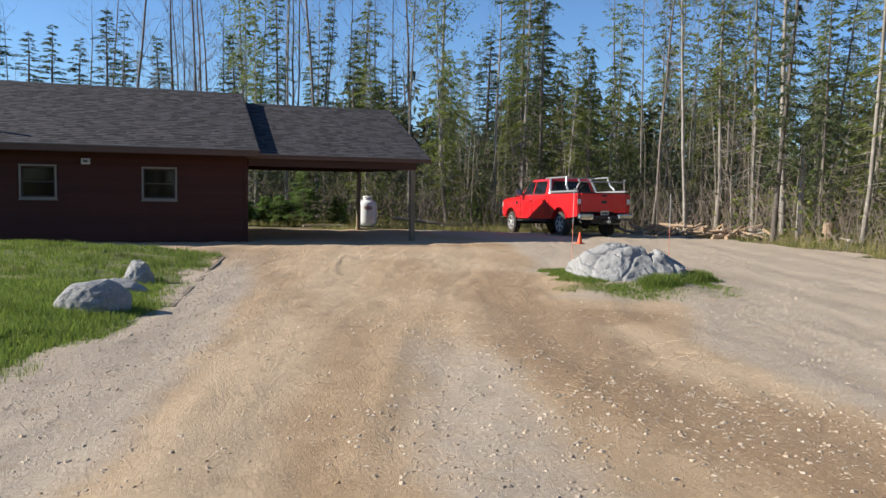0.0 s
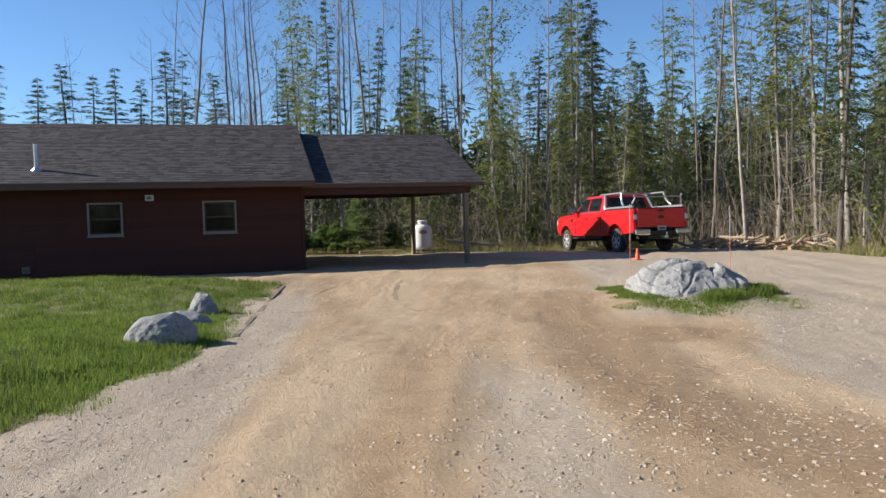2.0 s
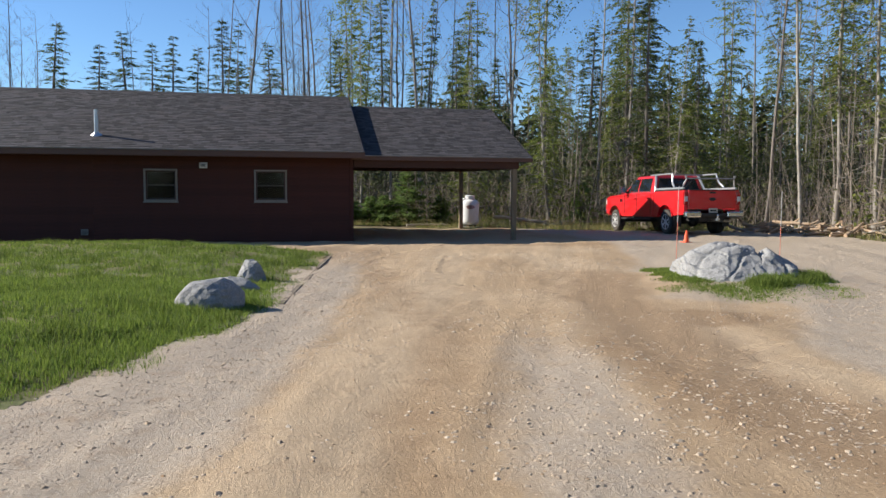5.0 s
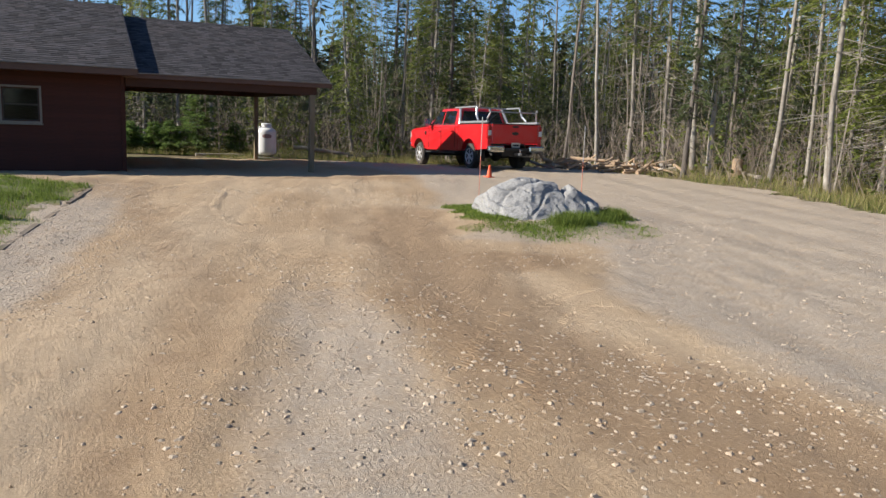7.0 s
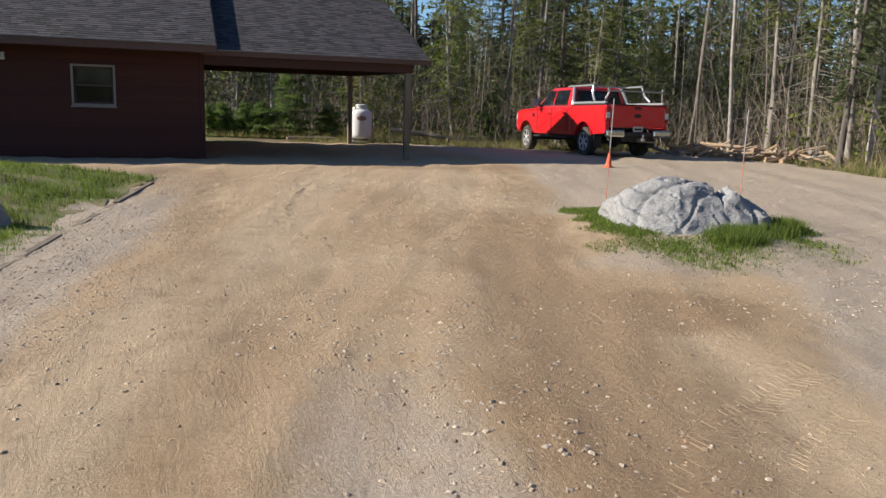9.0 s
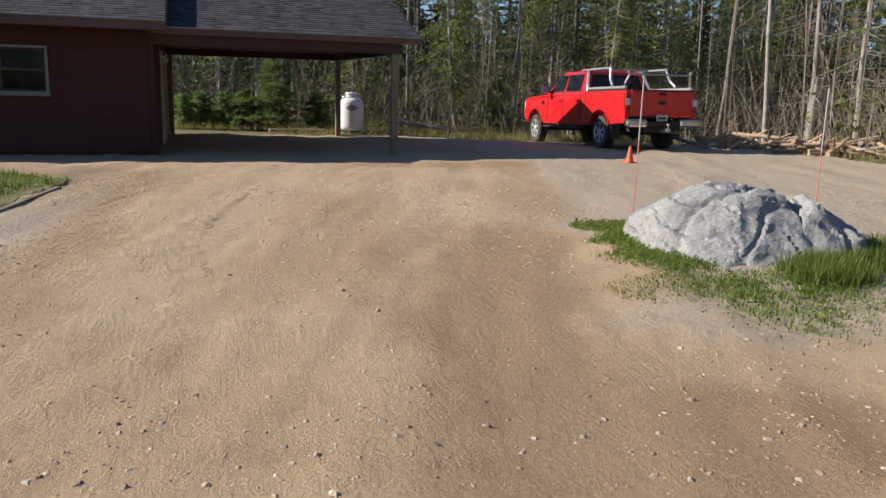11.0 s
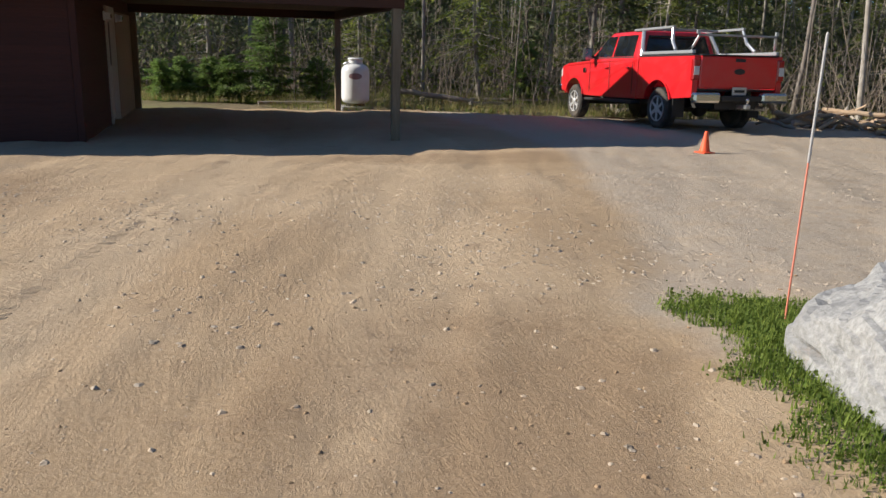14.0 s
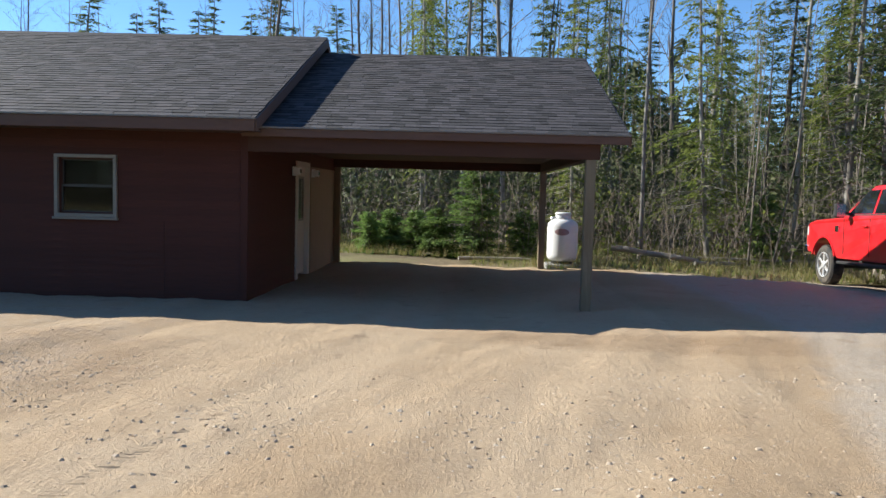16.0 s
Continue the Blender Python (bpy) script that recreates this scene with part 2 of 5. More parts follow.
SAPLING = two_scale("sapling_bark", (0.12, 0.10, 0.08), (0.30, 0.26, 0.215), (0.18, 0.15, 0.12), 5, 0.7, 0.95, 0.2, island=True, per_object=0.35)
WOOD = two_scale("split_log_wood", (0.26, 0.17, 0.10), (0.48, 0.34, 0.22), (0.34, 0.25, 0.17), 10, 1.5, 0.9, 0.4, stretch=(0.3, 1, 1), per_object=0.35)
GREYWOOD = two_scale("weathered_wood", (0.26, 0.22, 0.18), (0.46, 0.41, 0.35), (0.33, 0.28, 0.22), 10, 1.5, 0.95, 0.5, stretch=(0.3, 1, 1), per_object=0.3)
SPRUCE = foliage("spruce_needles", (0.055, 0.082, 0.033), (0.16, 0.19, 0.072), 0.45)
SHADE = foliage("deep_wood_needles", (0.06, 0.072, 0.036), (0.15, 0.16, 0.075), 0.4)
CEDAR = foliage("cedar_sprays", (0.095, 0.125, 0.026), (0.26, 0.285, 0.07), 0.5)
YOUNG = foliage("young_fir_needles", (0.085, 0.15, 0.04), (0.24, 0.33, 0.09), 0.45)
BUDS = foliage("spring_leaves", (0.12, 0.17, 0.035), (0.26, 0.31, 0.08), 0.4)
GRASS = foliage("lawn_grass", (0.080, 0.130, 0.022), (0.24, 0.30, 0.058), 0.45)
DRYGRASS = foliage("dry_grass", (0.20, 0.19, 0.06), (0.40, 0.34, 0.15), 0.3)


def paint(name, col, rough=0.3, coat=0.6):
    m, nt, b = material(name, rough, 0.0, 0.5)
    dust = noise_tex(nt, 3.5, 5, 0.6)
    c = mix(nt, ramp(nt, dust, [(0.45, (0, 0, 0)), (0.8, (0.35, 0.35, 0.35))]), col, tuple(0.75 * v + 0.06 for v in col))
    nt.links.new(c, b.inputs["Base Color"])
    b.inputs["Coat Weight"].default_value, b.inputs["Coat Roughness"].default_value = coat, 0.06
    return m


RED = paint("red_car_paint", (0.62, 0.012, 0.018))
LAMPRED = paint("tail_lamp_red", (0.35, 0.01, 0.012), 0.15)
LAMPCLEAR = paint("lamp_clear_lens", (0.62, 0.60, 0.60), 0.15)
STAKE = paint("orange_stake", (0.70, 0.22, 0.14), 0.5, 0.0)
STAKEGREY = paint("grey_stake_sleeve", (0.42, 0.40, 0.38), 0.5, 0.0)


def glass(name, tint, rough=0.02):
    m, nt, b = material(name, rough, 0.0, 0.5)
    b.inputs["Transmission Weight"].default_value = 1.0
    b.inputs["Base Color"].default_value = (*tint, 1)
    smear = noise_tex(nt, 6, 3, 0.5)
    mr = nt.nodes.new("ShaderNodeMapRange")
    mr.inputs["To Min"].default_value, mr.inputs["To Max"].default_value = rough, rough + 0.06
    nt.links.new(smear, mr.inputs["Value"])
    nt.links.new(mr.outputs[0], b.inputs["Roughness"])
    return m


GLASS = glass("window_glass", (0.45, 0.48, 0.5))


# ---- building helpers ----
def mesh_of(bm, name, mat, smooth=False):
    me = bpy.data.meshes.new(name)
    bm.normal_update()
    bm.to_mesh(me)
    bm.free()
    me.materials.append(mat)
    if smooth:
        me.shade_smooth()
    return me


def part(name, bm, mat, parent, label="", smooth=False):
    ob = new(name, mesh_of(bm, name, mat, smooth))
    ob.parent = parent
    if label:
        ob["label"] = label
    return ob


def from_arrays(name, verts, faces, mat, smooth=False):
    me = bpy.data.meshes.new(name)
    me.from_pydata(verts, [], faces)
    me.materials.append(mat)
    if smooth:
        me.shade_smooth()
    return me


def thing(name, label, category, m=None, group="", kind=""):
    ob = new(name)
    ob.empty_display_size = 0.2
    if m is not None:
        ob.matrix_world = m
    return tagged(ob, label, category, group, kind)


def box(x0, x1, y0, y1, z0, z1, bevel=0.0, bm=None, m=None):
    own = bm or bmesh.new()
    r = bmesh.ops.create_cube(own, size=1.0)
    vs = r["verts"]
    for v in vs:
        v.co = Vector((x0 + (v.co.x + 0.5) * (x1 - x0), y0 + (v.co.y + 0.5) * (y1 - y0), z0 + (v.co.z + 0.5) * (z1 - z0)))
        if m is not None:
            v.co = m @ v.co
    if bevel:
        es = list({e for v in vs for e in v.link_edges})
        bmesh.ops.bevel(own, geom=es, offset=bevel, segments=1, affect="EDGES", profile=0.5)
    return own


def tube(points, radii, sides=8, bm=None, cap=True):
    """A tube along points."""
    own = bm or bmesh.new()
    pts = [Vector(p) for p in points]
    rings = []
    for i, p in enumerate(pts):
        d = (pts[min(i + 1, len(pts) - 1)] - pts[max(i - 1, 0)]).normalized()
        a = d.orthogonal().normalized() if abs(d.z) > 0.9 else d.cross(Vector((0, 0, 1))).normalized()
        if abs(d.z) > 0.9:
            a = Vector((1, 0, 0)) - d * d.x
            a.normalize()
        c = d.cross(a)
        rings.append([own.verts.new(p + (a * math.cos(2 * math.pi * k / sides) + c * math.sin(2 * math.pi * k / sides)) * radii[i]) for k in range(sides)])
    for r0, r1 in zip(rings, rings[1:]):
        for k in range(sides):
            own.faces.new((r0[k], r0[(k + 1) % sides], r1[(k + 1) % sides], r1[k]))
    if cap:
        own.faces.new(list(reversed(rings[0])))
        own.faces.new(rings[-1])
    return own


def lathe(profile, segs=24, bm=None, m=None):
    """Turns (radius, z) round the z axis."""
    own = bm or bmesh.new()
    rings = []
    for r, z in profile:
        ring = []
        for k in range(segs):
            p = Vector((r * math.cos(2 * math.pi * k / segs), r * math.sin(2 * math.pi * k / segs), z))
            ring.append(own.verts.new(m @ p if m is not None else p))
        rings.append(ring)
    for r0, r1 in zip(rings, rings[1:]):
        for k in range(segs):
            own.faces.new((r0[k], r0[(k + 1) % segs], r1[(k + 1) % segs], r1[k]))
    own.faces.new(list(reversed(rings[0])))
    own.faces.new(rings[-1])
    return own


def slab(poly, x0, x1, bevel=0.0, taper=None, bm=None):
    """A side outline (y, z) carried across from x0 to x1. taper(x, y, z) gives a new x."""
    own = bm or bmesh.new()
    a = [own.verts.new((x0, y, z)) for y, z in poly]
    c = [own.verts.new((x1, y, z)) for y, z in poly]
    n = len(poly)
    f = [own.faces.new(a), own.faces.new(list(reversed(c)))]
    for i in range(n):
        f.append(own.faces.new((a[(i + 1) % n], a[i], c[i], c[(i + 1) % n])))
    bmesh.ops.recalc_face_normals(own, faces=f)
    if taper:
        for v in a + c:
            v.co.x = taper(v.co.x, v.co.y, v.co.z)
    if bevel:
        es = list({e for v in a for e in v.link_edges if all(w in a for w in e.verts)} | {e for v in c for e in v.link_edges if all(w in c for w in e.verts)})
        bmesh.ops.bevel(own, geom=es, offset=bevel, segments=2, affect="EDGES", profile=0.6)
    return own


def smooth01(a, lo, hi):
    t = max(0.0, min(1.0, (a - lo) / (hi - lo)))
    return t * t * (3 - 2 * t)


# ---- ground ----
def grass_edge(y):
    """x of the lawn's edge along the drive."""
    e = float(np.interp(y, (4.0, 6.65, 7.65, 10.3, 14.5, 18.5, 24.0), (-4.9, -3.0, -2.4, -1.55, -0.9, -0.25, 0.6)))
    return e if y < 18.6 else e - 1.3 * (y - 18.6)


def level(x, y):
    """Height of the ground."""
    east = smooth01(x, 4.0, 9.0)
    z = (1 - east) * -0.13 * smooth01(y, 19.5, 27.0) + east * -0.16 * smooth01(y, 23.2, 29.0)
    z += 0.035 * noise.noise(Vector((x * 0.25, y * 0.25, 3.1)))
    inside = grass_edge(y) - x
    if y < 22.5:
        z += 0.16 * smooth01(inside, 0.0, 2.2) * (1 - smooth01(y, 19.5, 22.4))
        z += smooth01(inside, 0.1, 1.0) * (0.05 * noise.noise(Vector((x * 1.3, y * 1.3, 21.0))) + 0.02 * noise.noise(Vector((x * 3.7, y * 3.7, 5.0))))
    d = math.hypot((x - 6.5) / 2.4, (y - 12.3) / 2.2)
    z += 0.07 * (1 - smooth01(d, 0.4, 1.0))
    wild = max(smooth01(x, 15, 19), smooth01(y, 30.5, 34), smooth01(-x, 16, 22))
    z += wild * (0.10 + 0.18 * noise.noise(Vector((x * 0.35, y * 0.35, 9.7))))
    return z


def lane(x, y, ys, xs, half, fade=0.5):
    """1 in a strip about a line x(y), fading to 0 beyond its half width."""
    d = abs(x - float(np.interp(y, ys, xs)))
    return 1 - smooth01(d, half * (1 - fade), half * (1 + fade))


def spot(x, y, cx, cy, rx, ry):
    return 1 - smooth01(math.hypot((x - cx) / rx, (y - cy) / ry), 0.55, 1.25)


def wear_of(x, y):
    """How far the driveway is dusty, brown and grey at a place, each from 0 to 1."""
    w = 0.22 * noise.noise(Vector((x * 0.7, y * 0.7, 31.0)))
    xw = x + w
    pale = max(lane(xw, y, (3, 4.8, 6.7, 9.9, 14.8, 20), (-1.9, -1.25, -0.69, 0.24, 1.66, 3.2), 0.5), 0.8 * lane(xw, y, (10, 13, 17, 20), (3.0, 3.9, 4.6, 5.2), 0.8), 0.6 * smooth01(y, 15.5, 18.5) * (x < 6.5))
    brown = max(lane(xw, y, (2, 4, 6.5, 9, 11.7, 13, 14.4), (2.2, 2.5, 2.2, 2.9, 3.6, 4.2, 4.2), 0.7, 0.7) * (1 - smooth01(y, 13.0, 15.5)),
                spot(xw, y, 2.6, 4.5, 0.85, 0.95), spot(xw, y, 3.7, 9.0, 1.1, 0.7), 0.8 * lane(xw, y, (5, 7, 11.6, 14.4, 19), (3.6, 6.0, 9.5, 11.0, 11.6), 0.16, 0.8),
                0.7 * lane(xw, y, (4, 5.5, 9.9, 13), (2.9, 4.0, 7.6, 9.4), 0.2, 0.8), 0.55 * lane(xw, y, (2, 5, 8), (-1.2, -0.5, 0.4), 0.35, 0.8), 0.7 * spot(xw, y, 6.5, 20.5, 3.0, 0.7), 0.8 * spot(xw, y, -0.2, 18.8, 1.6, 1.8), 0.5 * spot(xw, y, 3.2, 12.8, 0.5, 1.4))
    edge = float(np.interp(y, (4, 5.4, 7.5, 10.1, 15, 20), (-2.2, -1.74, -1.19, -0.68, 0.06, 0.7)))
    loop = float(np.interp(y, (3, 5, 7.5, 9.5, 14, 14.8, 16.3, 18, 21), (3.4, 3.3, 3.8, 5.2, 4.9, 5.5, 6.1, 6.6, 7.6)))
    grey = max((1 - smooth01(xw, edge - 0.15, edge + 0.35)) * (1 - 0.75 * smooth01(y, 14.0, 18.0)), 0.9 * smooth01(xw, loop - 0.1, loop + 0.5), 0.85 * lane(xw, y, (2, 5, 7, 9), (-0.1, 0.65, 1.1, 1.7), 0.5, 0.6) * (1 - smooth01(y, 6.5, 9.5)), 0.7 * spot(xw, y, 5.2, 10.6, 1.3, 0.8))
    return pale, brown * (1 - 0.4 * grey), grey


def ruts(x, y):
    """Fine relief of the packed dirt: shallow wheel ruts, humps and scuffs."""
    u, v = x * 0.94 - y * 0.34, x * 0.34 + y * 0.94
    z = 0.030 * noise.noise(Vector((u * 1.5, v * 0.22, 2.0))) + 0.022 * noise.noise(Vector((x * 0.9, y * 0.9, 7.0)))
    z += 0.012 * noise.noise(Vector((u * 4.5, v * 1.1, 4.0))) + 0.010 * abs(noise.noise(Vector((x * 5, y * 5, 1.0))))
    rough = 0.25 + 0.75 * smooth01(noise.noise(Vector((x * 0.8, y * 0.8, 17.0))), -0.2, 0.35)
    z += rough * (0.008 * noise.noise(Vector((x * 9, y * 9, 5.0))) + 0.006 * noise.noise(Vector((u * 14, v * 5, 8.0))))
    return z


def sheet(name, xs, ys, mat, lift=0.0, keep=None, relief=0.0):
    grid = {}
    verts, faces = [], []
    for i, x in enumerate(xs):
        for j, y in enumerate(ys):
            grid[i, j] = len(verts)
            z = level(x, y) + lift
            if relief:
                z += relief * ruts(x, y)
            else:
                z += 0.012 * noise.noise(Vector((x * 2.3, y * 2.3, 0)))
            verts.append((x, y, z))
    for i in range(len(xs) - 1):
        for j in range(len(ys) - 1):
            if keep and not keep((xs[i] + xs[i + 1]) / 2, (ys[j] + ys[j + 1]) / 2):
                continue
            faces.append((grid[i, j], grid[i + 1, j], grid[i + 1, j + 1], grid[i, j + 1]))
    return new(name, from_arrays(name, verts, faces, mat, True))


def spaced(lo, hi, step, out):
    """Even steps from lo to hi, then ever longer ones to out on both sides."""
    mid = list(np.arange(lo, hi + 1e-6, step))
    far, s, a, b = [], step, lo, hi
    left, right = [], []
    while a > -out:
        s *= 1.35
        a -= s
        b += s
        left.insert(0, a)
        right.append(b)
    return left + mid + right


tagged(sheet("ground", spaced(-16, 26, 0.4, 1500), spaced(-6, 46, 0.4, 1500), FOREST_FLOOR, -0.07), "leaf-littered ground round the clearing", "ground", kind="structure")


def on_drive(x, y):
    e = 0.35 * noise.noise(Vector((x * 0.8, y * 0.8, 1.7)))
    if x < grass_edge(y) - 0.25 + 0.5 * e and y < 21.5:
        return False
    if y > 30.2 + e + 0.4 * (x > 6.2) - max(0, x - 6) * 0.30:
        return False
    edge = 12.2 + 0.32 * (y - 6) if y < 16 else 15.4
    return x < edge + e + 0.6 * (y > 16) and y > -6 and x > -14


road = sheet("road", list(np.arange(-14, -4, 0.3)) + list(np.arange(-4, 12, 0.075)) + list(np.arange(12, 18.01, 0.15)), list(np.arange(-6, 1, 0.3)) + list(np.arange(1, 22, 0.075)) + list(np.arange(22, 31.01, 0.15)), DIRT, 0.006, on_drive, 1.0)
tagged(road, "tan packed-dirt and gravel driveway with tyre tracks", "driveway", kind="structure")


def give_wear(me):
    """Writes the driveway's wear on a mesh, point by point."""
    vals = [wear_of(v.co.x, v.co.y) for v in me.vertices]
    for k, name in enumerate(("pale", "brown", "grey")):
        a = me.attributes.new(name, "FLOAT", "POINT")
        a.data.foreach_set("value", [v[k] for v in vals])


give_wear(road.data)


def on_lawn(x, y):
    e = 0.3 * noise.noise(Vector((x * 1.3, y * 1.3, 4.2)))
    return x < grass_edge(y) + 0.5 * e and -6 < y < 21.6 + e


tagged(sheet("lawn", list(np.arange(-16, -4.5, 0.3)) + list(np.arange(-4.5, 1.6, 0.07)), list(np.arange(-6, 22.5, 0.1)), SOIL, 0.010, on_lawn), "mown green lawn bank beside the driveway", "lawn", kind="structure")


# ---- house ----
WALL_Y, BACK_Y, RIDGE_Y, BACK_EAVE = 23.09, 30.7, 27.7, 31.2
WALL_X, LEFT_X = 0.8, -13.0
MAIN_EAVE, MAIN_RIDGE = 2.475, 4.50
MAIN_Y, CAR_Y = 22.52, 22.95
CAR_EAVE, CAR_RIDGE, CAR_X = 2.39, 4.20, 6.10
BASE = -0.3
WINDOWS = [(-4.90, -4.02), (-1.97, -1.07)]
WZ0, WZ1 = 1.075, 1.965

house = thing("house", "single-storey red-brown clapboard house with dark shingle roof", "house")


def front_wall():
    bm = bmesh.new()
    xs = [LEFT_X] + [v for w in WINDOWS for v in (w[0] + 0.07, w[1] - 0.07)] + [WALL_X - 0.02]
    for i in range(0, len(xs), 2):
        box(xs[i], xs[i + 1], WALL_Y + 0.022, WALL_Y + 0.16, BASE, 2.36, bm=bm)
    for w in WINDOWS:
        box(w[0] + 0.07, w[1] - 0.07, WALL_Y + 0.022, WALL_Y + 0.16, BASE, WZ0 + 0.07, bm=bm)
        box(w[0] + 0.07, w[1] - 0.07, WALL_Y + 0.022, WALL_Y + 0.16, WZ1 - 0.07, 2.36, bm=bm)
    return part("wall", bm, SIDING, house)


wall_front = front_wall()
DY0, DY1, DZ = 26.20, 27.32, 2.05
bm = bmesh.new()
for a, b2, z0, z1 in ((WALL_Y + 0.16, DY0, BASE, 2.5), (DY1, BACK_Y, BASE, 2.5), (DY0, DY1, DZ - 0.08, 2.5)):
    box(WALL_X - 0.16, WALL_X - 0.022, a, b2, z0, z1, bm=bm)
wall_side = part("wall", bm, SIDING, house)
# gable triangle over the side wall
bm = slab([(WALL_Y + 0.02, 2.5), (BACK_Y, 2.5), (RIDGE_Y, 4.28)], WALL_X - 0.16, WALL_X - 0.03)
part("gable", bm, SIDING, house)
part("wall", box(LEFT_X, WALL_X - 0.02, BACK_Y - 0.15, BACK_Y, BASE, 2.36), SIDING, house)
bm = slab([(WALL_Y, BASE), (BACK_Y, BASE), (BACK_Y, 2.45), (RIDGE_Y, 4.28), (WALL_Y, 2.40)], LEFT_X, LEFT_X + 0.14)
part("wall", bm, SIDING, house)
part("floor_slab", box(LEFT_X + 0.15, WALL_X - 0.17, WALL_Y + 0.17, BACK_Y - 0.16, BASE, 0.02), INSIDE, house)
part("inner_partition", box(LEFT_X + 0.15, WALL_X - 0.17, WALL_Y + 3.4, WALL_Y + 3.5, 0.02, 2.32), INSIDE, house)
part("inner_ceiling", box(LEFT_X + 0.15, WALL_X - 0.17, WALL_Y + 0.17, BACK_Y - 0.16, 2.33, 2.355), INSIDE, house)


def roof_deck(parent, x0, x1, eave_y, eave, ridge, name="roof"):
    """Two slopes of one thickness, to a ridge along x."""
    b = BACK_EAVE
    poly = [(eave_y, eave), (RIDGE_Y, ridge), (b, eave), (b, eave - 0.05), (RIDGE_Y, ridge - 0.16), (eave_y, eave - 0.05)]
    return part(name, slab(poly, x0, x1), SHINGLE, parent)


main_roof = roof_deck(house, LEFT_X - 0.3, 1.05, MAIN_Y, MAIN_EAVE, MAIN_RIDGE)
part("fascia", box(LEFT_X - 0.3, 1.05, MAIN_Y - 0.022, MAIN_Y + 0.012, MAIN_EAVE - 0.17, MAIN_EAVE - 0.012, 0.004), TRIM, house)
part("drip_edge", box(LEFT_X - 0.3, 1.06, MAIN_Y - 0.045, MAIN_Y + 0.01, MAIN_EAVE - 0.010, MAIN_EAVE + 0.012), GUTTER, house, "pale metal drip edge")
part("soffit", box(LEFT_X - 0.3, 1.03, MAIN_Y + 0.014, WALL_Y + 0.02, MAIN_EAVE - 0.16, MAIN_EAVE - 0.13), TRIM, house)
# rake board on the gable end
rk = bmesh.new()
for sy in (1, -1):
    y0, y1 = (MAIN_Y, RIDGE_Y) if sy == 1 else (BACK_EAVE, RIDGE_Y)
    slab([(y0, MAIN_EAVE - 0.005), (y1, MAIN_RIDGE - 0.005), (y1, MAIN_RIDGE - 0.17), (y0, MAIN_EAVE - 0.17)], 1.052, 1.075, bm=rk)
part("rake_board", rk, TRIM, house)
part("ridge_cap", slab([(RIDGE_Y - 0.16, MAIN_RIDGE - 0.05), (RIDGE_Y, MAIN_RIDGE + 0.03), (RIDGE_Y + 0.16, MAIN_RIDGE - 0.05), (RIDGE_Y, MAIN_RIDGE + 0.005)], LEFT_X - 0.3, 1.06), SHINGLE, house)
part("corner_board", box(WALL_X - 0.10, WALL_X + 0.004, WALL_Y - 0.012, WALL_Y + 0.09, BASE, 2.31, 0.004), SIDING, house)


def window_unit(x0, x1, parent):
    w = part("window", box(x0 + 0.075, x1 - 0.075, WALL_Y + 0.12, WALL_Y + 0.15, WZ0 + 0.075, WZ0 + 0.09), SASH, parent, "double-hung window with cream trim")
    f = bmesh.new()
    t = 0.05
    for a in ((x0, x1, WZ0, WZ0 + t), (x0, x1, WZ1 - t, WZ1), (x0, x0 + t, WZ0 + t, WZ1 - t), (x1 - t, x1, WZ0 + t, WZ1 - t)):
        box(a[0], a[1], WALL_Y - 0.03, WALL_Y + 0.06, a[2], a[3], 0.004, bm=f)
    part("frame", f, WHITE_TRIM, w, "cream painted trim")
    part("sill", box(x0 - 0.02, x1 + 0.02, WALL_Y - 0.055, WALL_Y + 0.02, WZ0 - 0.035, WZ0 - 0.002, 0.005), WHITE_TRIM, w)
    zm = (WZ0 + WZ1) / 2
    for z0, z1, dy in ((WZ0 + t, zm + 0.02, 0.055), (zm - 0.02, WZ1 - t, 0.085)):
        s = bmesh.new()
        q = 0.038
        for a in ((x0 + t, x1 - t, z0, z0 + q), (x0 + t, x1 - t, z1 - q, z1), (x0 + t, x0 + t + q, z0 + q, z1 - q), (x1 - t - q, x1 - t, z0 + q, z1 - q)):
            box(a[0], a[1], WALL_Y + dy, WALL_Y + dy + 0.03, a[2], a[3], bm=s)
        part("sash", s, SASH, w)
        pane = part("pane", box(x0 + t + q, x1 - t - q, WALL_Y + dy + 0.012, WALL_Y + dy + 0.018, z0 + q, z1 - q), GLASS, w)
        pane.visible_shadow = False


for w in WINDOWS:
    window_unit(w[0], w[1], house)

# door in the side wall under the carport
door = part("door", box(WALL_X - 0.10, WALL_X - 0.055, DY0 + 0.10, DY1 - 0.10, -0.05, DZ - 0.10, 0.004), DOORPAINT, house, "cream door with a tall glass light")
fr = bmesh.new()
for a in ((DY0, DY0 + 0.10, -0.10, DZ), (DY1 - 0.10, DY1, -0.10, DZ), (DY0 + 0.10, DY1 - 0.10, DZ - 0.10, DZ)):
    box(WALL_X - 0.12, WALL_X + 0.03, a[0], a[1], a[2], a[3], 0.004, bm=fr)
part("door_frame", fr, DOORPAINT, door)
lf = bmesh.new()
for a in ((DY0 + 0.26, DY0 + 0.30, 0.95, 1.78), (DY1 - 0.30, DY1 - 0.26, 0.95, 1.78), (DY0 + 0.30, DY1 - 0.30, 0.95, 0.99), (DY0 + 0.30, DY1 - 0.30, 1.74, 1.78)):
    box(WALL_X - 0.054, WALL_X - 0.035, *a, bm=lf)
part("light_frame", lf, WHITE_TRIM, door)
part("pane", box(WALL_X - 0.052, WALL_X - 0.046, DY0 + 0.30, DY1 - 0.30, 0.99, 1.74), GLASS, door)
